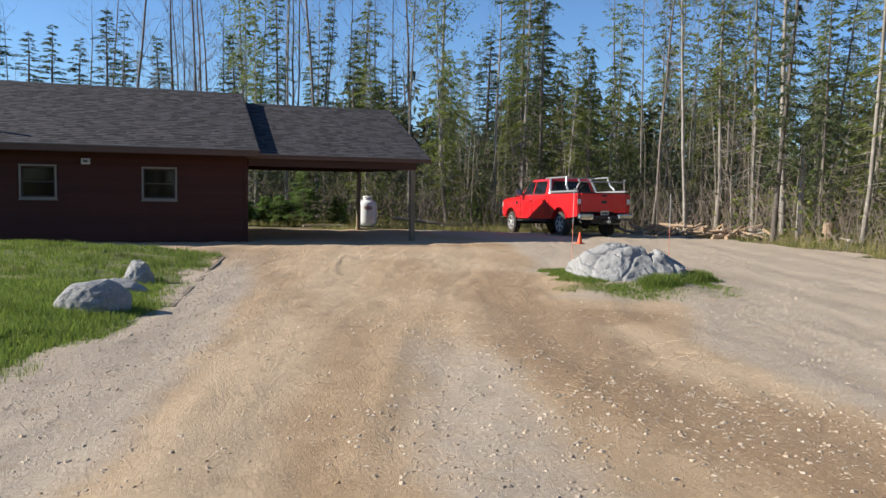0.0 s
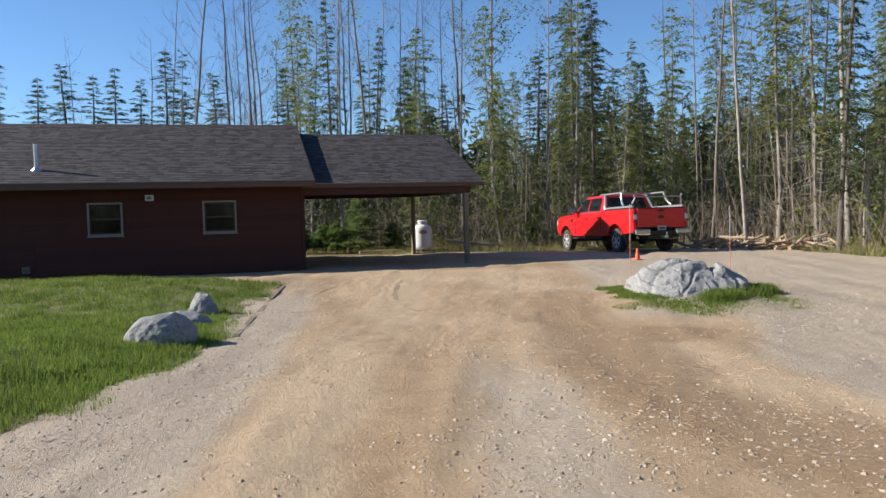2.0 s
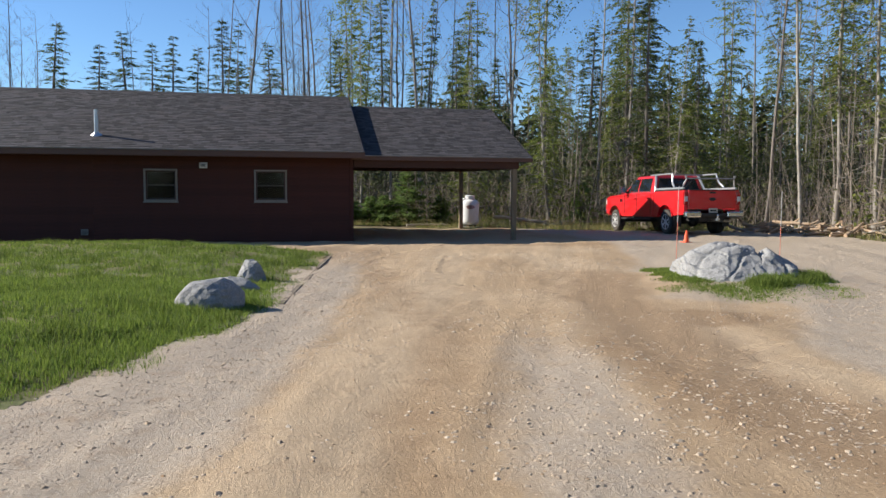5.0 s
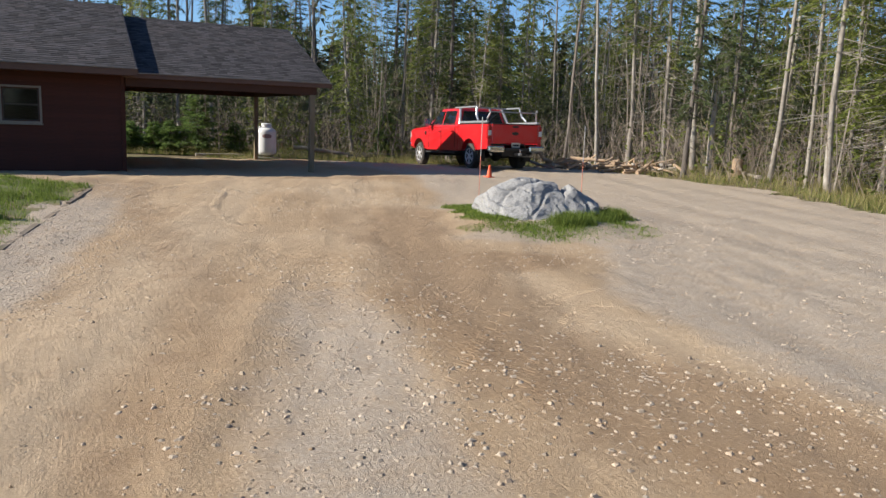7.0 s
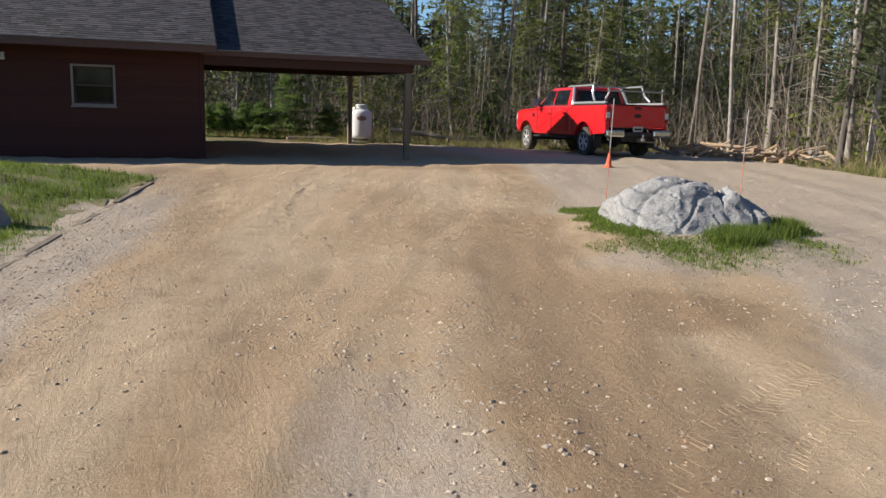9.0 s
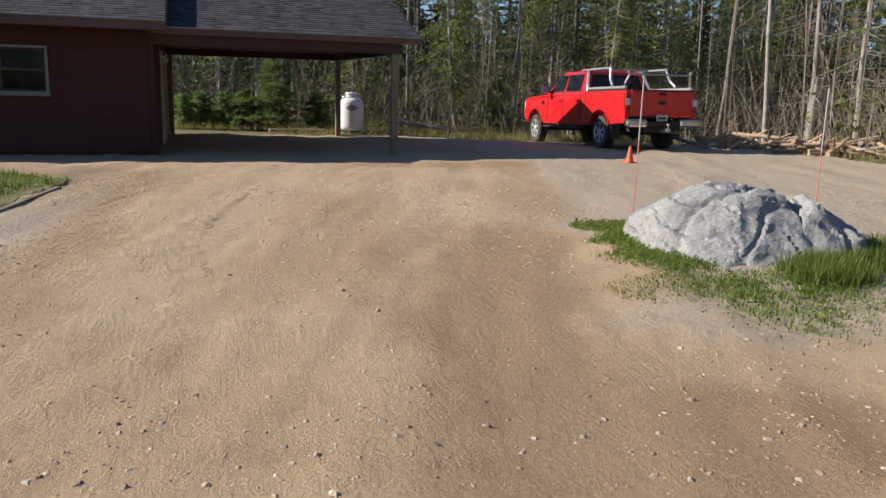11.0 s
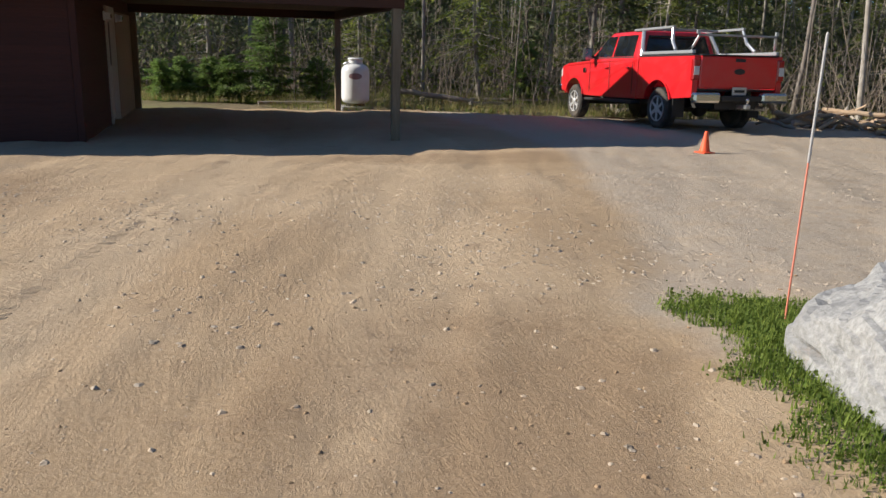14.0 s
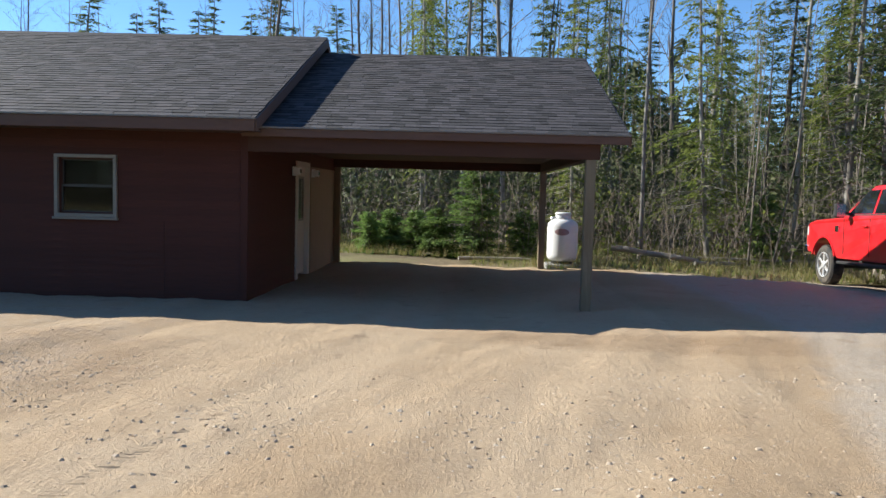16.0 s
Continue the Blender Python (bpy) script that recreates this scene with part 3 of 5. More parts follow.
kn = lathe([(0.012, 0), (0.012, 0.03), (0.03, 0.045), (0.032, 0.06), (0.02, 0.075), (0.004, 0.078)], 12, m=Matrix.Translation((WALL_X - 0.055, DY0 + 0.19, 0.92)) @ Matrix.Rotation(radians(90), 4, "Y"))
part("door_handle", kn, STEEL, door, smooth=True)

part("wall_panel", box(WALL_X + 0.001, WALL_X + 0.018, DY1 + 0.16, BACK_Y - 0.05, -0.12, 1.98, 0.004), TAN, house, "bare tan plywood panel")

# lamp over the windows, wall vent, door lamps
def wall_lamp(m, label):
    ob = thing("wall_lamp", label, "lamp", m)
    part("base_plate", box(-0.11, 0.11, -0.02, 0.0, -0.08, 0.08, 0.004), TANK, ob)
    part("housing", box(-0.10, 0.10, -0.12, -0.022, -0.06, 0.06, 0.015), TANK, ob)
    part("lens", box(-0.06, 0.06, -0.135, -0.122, -0.035, 0.035, 0.004), GLASS, ob)
    return ob


wall_lamp(pose(-3.33, WALL_Y - 0.004, 2.07), "small white outdoor light on the red front wall")
for yy in (DY0 - 0.28, DY1 + 0.30):
    wall_lamp(pose(WALL_X + 0.02, yy, 1.86, 0, 0, 90), "small cream wall light beside the carport door")
vent = thing("wall_vent", "small pale square vent low on the wall", "vent", pose(-6.43, WALL_Y - 0.004, 0.24))
vb = bmesh.new()
for a in ((-0.09, 0.09, -0.08, -0.06), (-0.09, 0.09, 0.06, 0.08), (-0.09, -0.07, -0.06, 0.06), (0.07, 0.09, -0.06, 0.06)):
    box(a[0], a[1], -0.04, 0, a[2], a[3], bm=vb)
part("frame", vb, WHITE_TRIM, vent)
for k in range(4):
    part("slat", box(-0.07, 0.07, -0.03, -0.004, -0.05 + k * 0.03, -0.033 + k * 0.03), WHITE_TRIM, vent)

# stove pipe through the front slope
PY = 23.5
pz = MAIN_EAVE + (PY - MAIN_Y) * (MAIN_RIDGE - MAIN_EAVE) / (RIDGE_Y - MAIN_Y)
pipe = part("chimney", lathe([(0.055, -0.25), (0.055, 0.70)], 16, m=Matrix.Translation((-6.15, PY, pz))), STEEL, main_roof, "slim galvanised stove pipe")
main_slope = math.degrees(math.atan2(MAIN_RIDGE - MAIN_EAVE, RIDGE_Y - MAIN_Y))
part("flashing", lathe([(0.15, 0.004), (0.14, 0.02), (0.075, 0.06), (0.06, 0.10)], 16, m=Matrix.Translation((-6.15, PY, pz)) @ Matrix.Rotation(radians(main_slope), 4, "X")), STEEL, main_roof, "", True)

# ---- carport ----
carport = thing("carport", "open carport with dark shingle roof on wooden posts", "carport")
car_roof = roof_deck(carport, WALL_X + 0.002, CAR_X, CAR_Y, CAR_EAVE, CAR_RIDGE)
part("fascia", box(WALL_X - 0.05, CAR_X, CAR_Y - 0.022, CAR_Y + 0.012, CAR_EAVE - 0.125, CAR_EAVE - 0.012, 0.004), TRIM, carport)
part("drip_edge", box(WALL_X - 0.05, CAR_X + 0.01, CAR_Y - 0.045, CAR_Y + 0.01, CAR_EAVE - 0.010, CAR_EAVE + 0.012), GUTTER, carport, "pale metal drip edge")
part("beam", box(WALL_X + 0.01, 5.72, WALL_Y - 0.05, WALL_Y + 0.09, 2.06, 2.29, 0.006), BEAM, carport, "red-brown front beam")
part("beam", box(WALL_X + 0.01, 5.72, 30.07, 30.21, 2.06, 2.30, 0.006), BEAM, carport)
part("beam", box(5.52, 5.68, WALL_Y + 0.092, 30.06, 2.06, 2.28, 0.006), BEAM, carport)
part("ceiling_board", box(WALL_X + 0.01, 5.50, WALL_Y + 0.1, 30.05, 2.24, 2.27), BEAM, carport)
part("soffit", box(WALL_X + 0.01, CAR_X - 0.02, CAR_Y + 0.014, WALL_Y - 0.052, CAR_EAVE - 0.115, CAR_EAVE - 0.095), TRIM, carport)
part("gable", slab([(WALL_Y - 0.1, 2.31), (BACK_EAVE - 0.3, 2.31), (RIDGE_Y, CAR_RIDGE - 0.18)], 5.60, 5.64), SIDING, carport)
rk = bmesh.new()
for sy in (1, -1):
    y0, y1 = (CAR_Y, RIDGE_Y) if sy == 1 else (BACK_EAVE, RIDGE_Y)
    slab([(y0, CAR_EAVE - 0.005), (y1, CAR_RIDGE - 0.005), (y1, CAR_RIDGE - 0.15), (y0, CAR_EAVE - 0.15)], CAR_X + 0.002, CAR_X + 0.025, bm=rk)
part("rake_board", rk, TRIM, carport)
part("ridge_cap", slab([(RIDGE_Y - 0.15, CAR_RIDGE - 0.05), (RIDGE_Y, CAR_RIDGE + 0.025), (RIDGE_Y + 0.15, CAR_RIDGE - 0.05), (RIDGE_Y, CAR_RIDGE + 0.005)], WALL_X + 0.01, CAR_X + 0.01), SHINGLE, carport)
for px, py in ((5.60, WALL_Y + 0.02), (5.60, 30.14)):
    part("post", box(px - 0.07, px + 0.07, py - 0.07, py + 0.07, -0.4, 2.06, 0.008), POST, carport, "weathered square timber post")
part("post", box(WALL_X + 0.035, WALL_X + 0.17, 30.07, 30.2, -0.4, 2.06, 0.008), POST, carport)


# ---- siding boards and shingles as pieces ----
def plank_mesh(x0, x1):
    """One lapped board from x0 to x1, thicker at its foot."""
    v = [(x0, 0, 0), (x1, 0, 0), (x1, -0.020, 0), (x0, -0.020, 0), (x0, 0, 0.112), (x1, 0, 0.112), (x1, -0.007, 0.112), (x0, -0.007, 0.112)]
    f = [(0, 1, 2, 3), (4, 7, 6, 5), (3, 2, 6, 7), (0, 4, 5, 1), (1, 5, 6, 2), (0, 3, 7, 4)]
    return from_arrays("clapboard", v, f, SIDING)


LAP = 0.104
front_runs = {}
for k in range(26):
    z = -0.22 + k * LAP
    if z + 0.1 > 2.36:
        break
    through_windows = WZ0 - 0.12 < z < WZ1 - 0.01
    xs = [LEFT_X, WINDOWS[0][0] - 0.005, WINDOWS[0][1] + 0.005, WINDOWS[1][0] - 0.005, WINDOWS[1][1] + 0.005, WALL_X - 0.105]
    runs = [(xs[0], xs[1]), (xs[2], xs[3]), (xs[4], xs[5])] if through_windows else [(xs[0], -6.2), (-6.195, -0.4), (-0.395, xs[5])]
    for r in runs:
        if r not in front_runs:
            front_runs[r] = plank_mesh(*r)
        ob = new("clapboard", front_runs[r])
        ob.location = (0, WALL_Y + 0.021, z)
        ob.parent = wall_front
side_runs = {}
for k in range(26):
    z = -0.22 + k * LAP
    if z + 0.1 > 2.5:
        break
    runs = [(WALL_Y + 0.09, DY0 - 0.005), (DY1 + 0.005, BACK_Y)] if z < DZ - 0.02 else [(WALL_Y + 0.09, BACK_Y)]
    for r in runs:
        if r not in side_runs:
            side_runs[r] = plank_mesh(*r)
        ob = new("clapboard", side_runs[r])
        ob.matrix_world = Matrix.Translation((WALL_X - 0.021, 0, z)) @ Matrix.Rotation(radians(90), 4, "Z")
        ob.parent = wall_side


def shingle_field(roof, x0, x1, eave_y, eave, ridge, singles):
    """Courses of tabs on the front slope: the lowest ones are single pieces, the rest one joined part."""
    rng = random.Random(5)
    run, rise = RIDGE_Y - eave_y, ridge - eave
    length = math.hypot(run, rise)
    cy, cz = run / length, rise / length
    expo, tab = 0.145, 0.32
    kinds = []
    for w in (0.21, 0.26, 0.16, 0.11):
        v = [(0, 0, 0.004), (w, 0, 0.004), (w, 0.19, 0.003), (0, 0.19, 0.003), (0, 0, 0.014), (w, 0, 0.014), (w, 0.19, 0.005), (0, 0.19, 0.005)]
        f = [(4, 5, 6, 7), (0, 1, 5, 4), (1, 2, 6, 5), (2, 3, 7, 6), (3, 0, 4, 7), (0, 3, 2, 1)]
        kinds.append((w, v, f, from_arrays("shingle", v, f, SHINGLE_ONE)))
    slope = Matrix(((1, 0, 0), (0, cy, -cz), (0, cz, cy)))
    verts, faces, count = [], [], 0
    for c in range(int(length / expo)):
        x = x0 + rng.uniform(-0.15, 0)
        while x < x1:
            w, v, f, me = kinds[rng.choice((0, 0, 1, 1, 2, 3))]
            a = max(x, x0)
            if x < x0 or a + w > x1:
                e = min(x + w, x1)
                if e - a > 0.01:
                    n = len(verts)
                    place = Vector((a, eave_y + cy * c * expo, eave + cz * c * expo))
                    verts += [tuple(place + slope @ Vector((p[0] * (e - a) / w, p[1], p[2]))) for p in v]
                    faces += [tuple(n + i for i in q) for q in f]
            else:
                place = Vector((a, eave_y + cy * c * expo, eave + cz * c * expo))
                lift = rng.uniform(0, 0.004)
                if count < singles:
                    ob = new("shingle", me)
                    ob.matrix_world = Matrix.Translation(place + slope @ Vector((0, 0, lift))) @ slope.to_4x4()
                    ob.parent = roof
                    count += 1
                else:
                    n = len(verts)
                    verts += [tuple(place + slope @ (Vector(p) + Vector((0, 0, lift)))) for p in v]
                    faces += [tuple(n + i for i in q) for q in f]
            x += w + 0.006
    ob = new("shingle_field", from_arrays("shingle_field", verts, faces, SHINGLE))
    ob.parent = roof
    tagged(ob, kind="stuff")


# ---- truck ----
def arc(cy, cz, r, a0, a1, n=9):
    return [(cy + r * math.cos(radians(a0 + (a1 - a0) * i / n)), cz + r * math.sin(radians(a0 + (a1 - a0) * i / n))) for i in range(n + 1)]


def side_taper(x, y, z):
    k = 1.0 - 0.035 * max(0.0, (z - 1.15) / 0.3) - 0.03 * max(0.0, (0.75 - z) / 0.25)
    k -= 0.06 * max(0.0, (y - 4.3) / 0.75)
    return x * k


def pickup_truck(m):
    t = thing("pickup_truck", "red crew-cab pickup truck with aluminium ladder rack, parked on gravel", "truck", m)
    FA, WR = 4.06, 0.405
    # cab and front clip
    low = [(0.93, 0.56)] + [(FA - 0.60, 0.56)] + arc(FA, 0.46, 0.52, 168, 12) + [(FA + 0.60, 0.62), (5.02, 0.66), (5.05, 0.85), (5.03, 1.18), (4.93, 1.28), (4.6, 1.335), (3.55, 1.38), (3.25, 1.41), (0.93, 1.42)]
    part("cab_body", slab(low, -1.0, 1.0, 0.035, side_taper), RED, t, "glossy red paint")
    # greenhouse
    bm = bmesh.new()
    b = [(-0.95, 0.96, 1.41), (0.95, 0.96, 1.41), (0.95, 3.38, 1.41), (-0.95, 3.38, 1.41)]
    top = [(-0.79, 1.10, 2.0), (0.79, 1.10, 2.0), (0.77, 2.52, 2.0), (-0.77, 2.52, 2.0)]
    vb = [bm.verts.new(p) for p in b]
    vt = [bm.verts.new(p) for p in top]
    bm.faces.new(list(reversed(vb)))
    bm.faces.new(vt)
    for i in range(4):
        bm.faces.new((vb[i], vb[(i + 1) % 4], vt[(i + 1) % 4], vt[i]))
    bmesh.ops.bevel(bm, geom=[e for e in bm.edges if e.verts[0].co.z + e.verts[1].co.z > 3.0], offset=0.07, segments=3, affect="EDGES", profile=0.6)
    part("roof", bm, RED, t)

    def side_x(z, s):
        return s * (0.95 - 0.16 * (z - 1.41) / 0.59 + 0.006)

    def side_pane(pts, s):
        q = bmesh.new()
        a = [q.verts.new((side_x(z, s), y, z)) for y, z in pts]
        c = [q.verts.new((side_x(z, s) - s * 0.012, y, z)) for y, z in pts]
        n = len(pts)
        q.faces.new(a)
        q.faces.new(list(reversed(c)))
        for i in range(n):
            q.faces.new((a[i], c[i], c[(i + 1) % n], a[(i + 1) % n]))
        bmesh.ops.recalc_face_normals(q, faces=q.faces)
        return q
    for s in (-1, 1):
        part("side_window", side_pane([(2.22, 1.46), (3.12, 1.46), (2.62, 1.90), (2.22, 1.91)], s), CARGLASS, t, "dark tinted glass")
        part("side_window", side_pane([(1.22, 1.46), (2.14, 1.46), (2.14, 1.91), (1.26, 1.91)], s), CARGLASS, t)
        part("window_seal", side_pane([(1.17, 1.425), (3.25, 1.425), (3.25, 1.45), (1.17, 1.45)], s), BLACK, t)
        # door seams and handles
        for y in (1.10, 2.18, 3.20):
            part("door_seam", box(s * 1.002 - 0.004, s * 1.002 + 0.004, y - 0.006, y + 0.006, 0.66, 1.36), BLACK, t)
        for y in (1.30, 2.36):
            part("door_handle", box(s * 1.01 - 0.02, s * 1.01 + 0.02, y - 0.10, y + 0.10, 1.20, 1.235, 0.008), RED, t)
        part("running_board", box(s * 0.95 - 0.11, s * 0.95 + 0.10, 0.95, 3.35, 0.46, 0.52, 0.015), BLACK, t, "black step bar")
        mir = part("mirror", box(s * 1.16 - 0.10, s * 1.16 + 0.10, 3.0, 3.13, 1.38, 1.66, 0.03), BLACK, t, "tall black tow mirror")
        part("mirror_arm", tube([(s * 0.95, 3.1, 1.46), (s * 1.10, 3.06, 1.48)], [0.03, 0.03], 6), BLACK, mir)
        part("mirror_glass", box(s * 1.16 - 0.08, s * 1.16 + 0.08, 2.992, 2.998, 1.40, 1.64), CHROME, mir)
        part("badge", box(s * 1.0 - 0.014, s * 1.0 + 0.014, 3.42, 3.56, 1.10, 1.22, 0.004), CHROME, t, "small bright fender badge")
        part("wheel_lip", slab(arc(FA, 0.46, 0.55, 165, 15, 12) + list(reversed(arc(FA, 0.46, 0.515, 165, 15, 12))), s * 0.99, s * 1.02), RED, t)
        part("wheel_lip", slab(arc(0, 0.46, 0.55, 165, 15, 12) + list(reversed(arc(0, 0.46, 0.515, 165, 15, 12))), s * 0.99, s * 1.03), RED, t)
        # bed side with arch
        bed = [(-1.22, 0.66), (-0.58, 0.62)] + arc(0, 0.46, 0.52, 162, 18) + [(0.58, 0.58), (0.90, 0.58), (0.90, 1.44), (-1.20, 1.44)]
        part("bed_side", slab(bed, s * 1.0, s * 0.88, 0.012, side_taper), RED, t)
        part("bed_rail_cap", box(s * 0.93 - 0.05, s * 0.93 + 0.05, -1.18, 0.88, 1.432, 1.46, 0.01), BLACK, t)
        tl = part("tail_light", box(s * 0.925 - 0.075, s * 0.925 + 0.075, -1.252, -1.15, 0.98, 1.38, 0.02), LAMPRED, t, "red tail light with clear centre")
        part("reverse_lens", box(s * 0.93 - 0.055, s * 0.93 + 0.055, -1.259, -1.253, 1.08, 1.24), LAMPCLEAR, tl)
        part("bumper_end", box(s * 0.74 - 0.29, s * 0.74 + 0.29, -1.42, -1.24, 0.57, 0.755, 0.04), CHROME, t, "chrome rear bumper half")
        part("mud_flap", box(s * 0.86 - 0.13, s * 0.86 + 0.13, -0.60, -0.58, 0.25, 0.62), BLACK, t)
        part("headlight", box(s * 0.80 - 0.14, s * 0.80 + 0.14, 4.93, 5.04, 0.98, 1.22, 0.03), LAMPCLEAR, t)
    # windscreen and rear window
    for y0, z0, y1, z1, w0, w1, nm in ((3.33, 1.46, 2.60, 1.94, 0.86, 0.72, "windscreen"), (0.985, 1.47, 1.08, 1.90, 0.80, 0.68, "rear_window")):
        q = bmesh.new()
        e = 0.016 if y0 > 2 else -0.016
        a = [q.verts.new(p) for p in ((-w0, y0 + e, z0), (w0, y0 + e, z0), (w1, y1 + e, z1), (-w1, y1 + e, z1))]
        c = [q.verts.new((v.co.x, v.co.y - e * 0.6, v.co.z - 0.004)) for v in a]
        q.faces.new(a)
        q.faces.new(list(reversed(c)))
        for i in range(4):
            q.faces.new((a[i], c[i], c[(i + 1) % 4], a[(i + 1) % 4]))
        bmesh.ops.recalc_face_normals(q, faces=q.faces)
        part(nm, q, CARGLASS, t, "dark tinted glass")
    part("bed_floor", box(-0.88, 0.88, -1.18, 0.90, 0.78, 0.82), BLACK, t)
    part("bed_front", box(-0.88, 0.88, 0.86, 0.90, 0.82, 1.43), RED, t)
    tg = part("tailgate", box(-0.845, 0.845, -1.25, -1.16, 0.83, 1.435, 0.02), RED, t, "plain red tailgate with dark oval emblem")
    part("tailgate_cap", box(-0.84, 0.84, -1.262, -1.15, 1.437, 1.462, 0.008), BLACK, tg)
    part("handle", box(-0.11, 0.11, -1.262, -1.251, 1.33, 1.39, 0.006), BLACK, tg)
    part("emblem", lathe([(0.10, 0), (0.10, 0.008), (0.085, 0.012)], 20, m=Matrix.Translation((0, -1.251, 1.15)) @ Matrix.Rotation(radians(90), 4, "X") @ Matrix.Diagonal((1.2, 0.55, 1, 1))), BLACK, tg)
    part("crease", box(-0.80, 0.80, -1.256, -1.251, 0.985, 1.0), RED, tg)
    part("bumper_step", box(-0.44, 0.44, -1.41, -1.26, 0.60, 0.70, 0.015), BLACK, t)
    plate = part("licence_plate", box(-0.155, 0.155, -1.302, -1.290, 0.71, 0.86, 0.003), DOORPAINT, t, "pale licence plate")
    part("plate_marks", box(-0.11, 0.11, -1.306, -1.303, 0.76, 0.81), BLACK, plate)
    hitch = part("hitch", box(-0.05, 0.05, -1.62, -1.30, 0.46, 0.54, 0.008), STEEL, t, "steel ball mount")
    part("ball", lathe([(0.02, 0.0), (0.02, 0.05), (0.035, 0.07), (0.04, 0.09), (0.03, 0.115), (0.008, 0.125)], 14, m=Matrix.Translation((0, -1.58, 0.54))), CHROME, hitch, "", True)
    part("frame_rail", box(-0.45, 0.45, -1.20, 4.8, 0.44, 0.60), BLACK, t)
    part("axle", tube([(-0.80, 0, 0.40), (0.80, 0, 0.40)], [0.06, 0.06], 8), BLACK, t)
    part("axle", tube([(-0.80, FA, 0.40), (0.80, FA, 0.40)], [0.06, 0.06], 8), BLACK, t)
    part("differential", lathe([(0.05, -0.16), (0.15, -0.08), (0.17, 0), (0.15, 0.08), (0.05, 0.16)], 12, m=Matrix.Translation((0, 0, 0.40)) @ Matrix.Rotation(radians(90), 4, "X")), BLACK, t, "", True)
    part("exhaust", tube([(0.5, 1.5, 0.42), (0.55, -0.7, 0.45), (0.75, -1.1, 0.45)], [0.045, 0.045, 0.045], 8), STEEL, t)
    part("grille", box(-0.62, 0.62, 5.02, 5.07, 0.86, 1.20, 0.02), CHROME, t)
    part("front_bumper", box(-0.97, 0.97, 4.98, 5.16, 0.58, 0.82, 0.05), CHROME, t)
    # wheels
    for wy in (0, FA):
        for s in (-1, 1):
            turn = Matrix.Translation((s * 0.86, wy, WR)) @ Matrix.Rotation(radians(90 * s), 4, "Y")
            prof = [(0.25, -0.12), (0.33, -0.135), (0.375, -0.13), (0.398, -0.105), (WR, -0.05), (WR, 0.05), (0.398, 0.105), (0.375, 0.13), (0.33, 0.135), (0.25, 0.12)]
            wheel = part("wheel", lathe([(0.10, 0.02), (0.10, 0.05)], 10, m=turn), BLACK, t)
            tb = bmesh.new()
            lathe(prof, 36, bm=tb, m=turn)
            for k in range(36):
                r = turn @ Matrix.Rotation(2 * math.pi * k / 36, 4, "Z")
                box(WR - 0.012, WR + 0.010, -0.018, 0.018, -0.10, -0.01 + 0.02 * (k % 2), bm=tb, m=r)
                box(WR - 0.012, WR + 0.010, -0.018, 0.018, 0.01, 0.10, bm=tb, m=r @ Matrix.Rotation(math.pi / 36, 4, "Z"))
            part("tyre", tb, TYRE, wheel)
            rb = bmesh.new()
            lathe([(0.262, 0.06), (0.262, 0.137), (0.245, 0.137), (0.225, 0.09), (0.21, 0.07)], 30, bm=rb, m=turn)
            part("rim", rb, ALLOY, wheel)
            sp = bmesh.new()
            for k in range(6):
                r = turn @ Matrix.Rotation(2 * math.pi * k / 6, 4, "Z")
                box(0.05, 0.24, -0.032, 0.032, 0.085, 0.125, 0.008, bm=sp, m=r)
            lathe([(0.075, 0.08), (0.075, 0.135), (0.06, 0.145)], 14, bm=sp, m=turn)
            part("spokes", sp, ALLOY, wheel, "bright alloy spokes")
            part("brake_disc", lathe([(0.2, 0.04), (0.2, 0.06)], 20, m=turn), BLACK, wheel)
    # ladder rack
    rack = part("ladder_rack", box(-0.80, 0.80, 0.74, 0.80, 1.985, 2.035, 0.008), RACKGREY, t, "bare aluminium ladder rack")
    part("cross_bar", box(-0.86, 0.86, -1.12, -1.08, 1.80, 1.84, 0.006), RACKGREY, rack)
    for s in (-1, 1):
        part("side_rail", box(s * 0.80 - 0.03, s * 0.80 + 0.03, -0.15, 1.45, 1.985, 2.035, 0.008), RACKGREY, rack)
        part("upright", tube([(s * 0.93, 0.86, 1.46), (s * 0.90, 0.90, 1.60), (s * 0.80, 1.08, 1.985)], [0.042, 0.042, 0.038], 6), ALU, rack)
        part("upright", tube([(s * 0.93, -0.98, 1.50), (s * 0.90, -1.02, 1.62), (s * 0.84, -1.10, 1.80)], [0.028, 0.028, 0.025], 6), ALU, rack)
        part("brace", tube([(s * 0.90, -0.40, 1.56), (s * 0.85, -0.20, 1.72), (s * 0.80, -0.10, 1.985)], [0.034, 0.034, 0.03], 6), ALU, rack)
        part("bed_rail_bar", box(s * 0.92 - 0.04, s * 0.92 + 0.04, -1.10, 0.86, 1.475, 1.54, 0.012), ALU, rack)
        part("end_stop", box(s * 0.86 - 0.03, s * 0.86 + 0.03, -1.12, -1.08, 1.841, 1.91), ALU, rack)
    # inner seats, so that the glass is not empty
    for s in (-0.42, 0.42):
        for y in (1.55, 2.45):
            part("seat_back", box(s - 0.26, s + 0.26, y - 0.10, y + 0.05, 1.25, 1.72, 0.05), BLACK, t)
    return t


CARGLASS = paint("tinted_window_glass", (0.008, 0.009, 0.010), 0.05, 0.4)
pickup_truck(pose(12.37, 24.70, -0.018, -1.9, 0, 0))

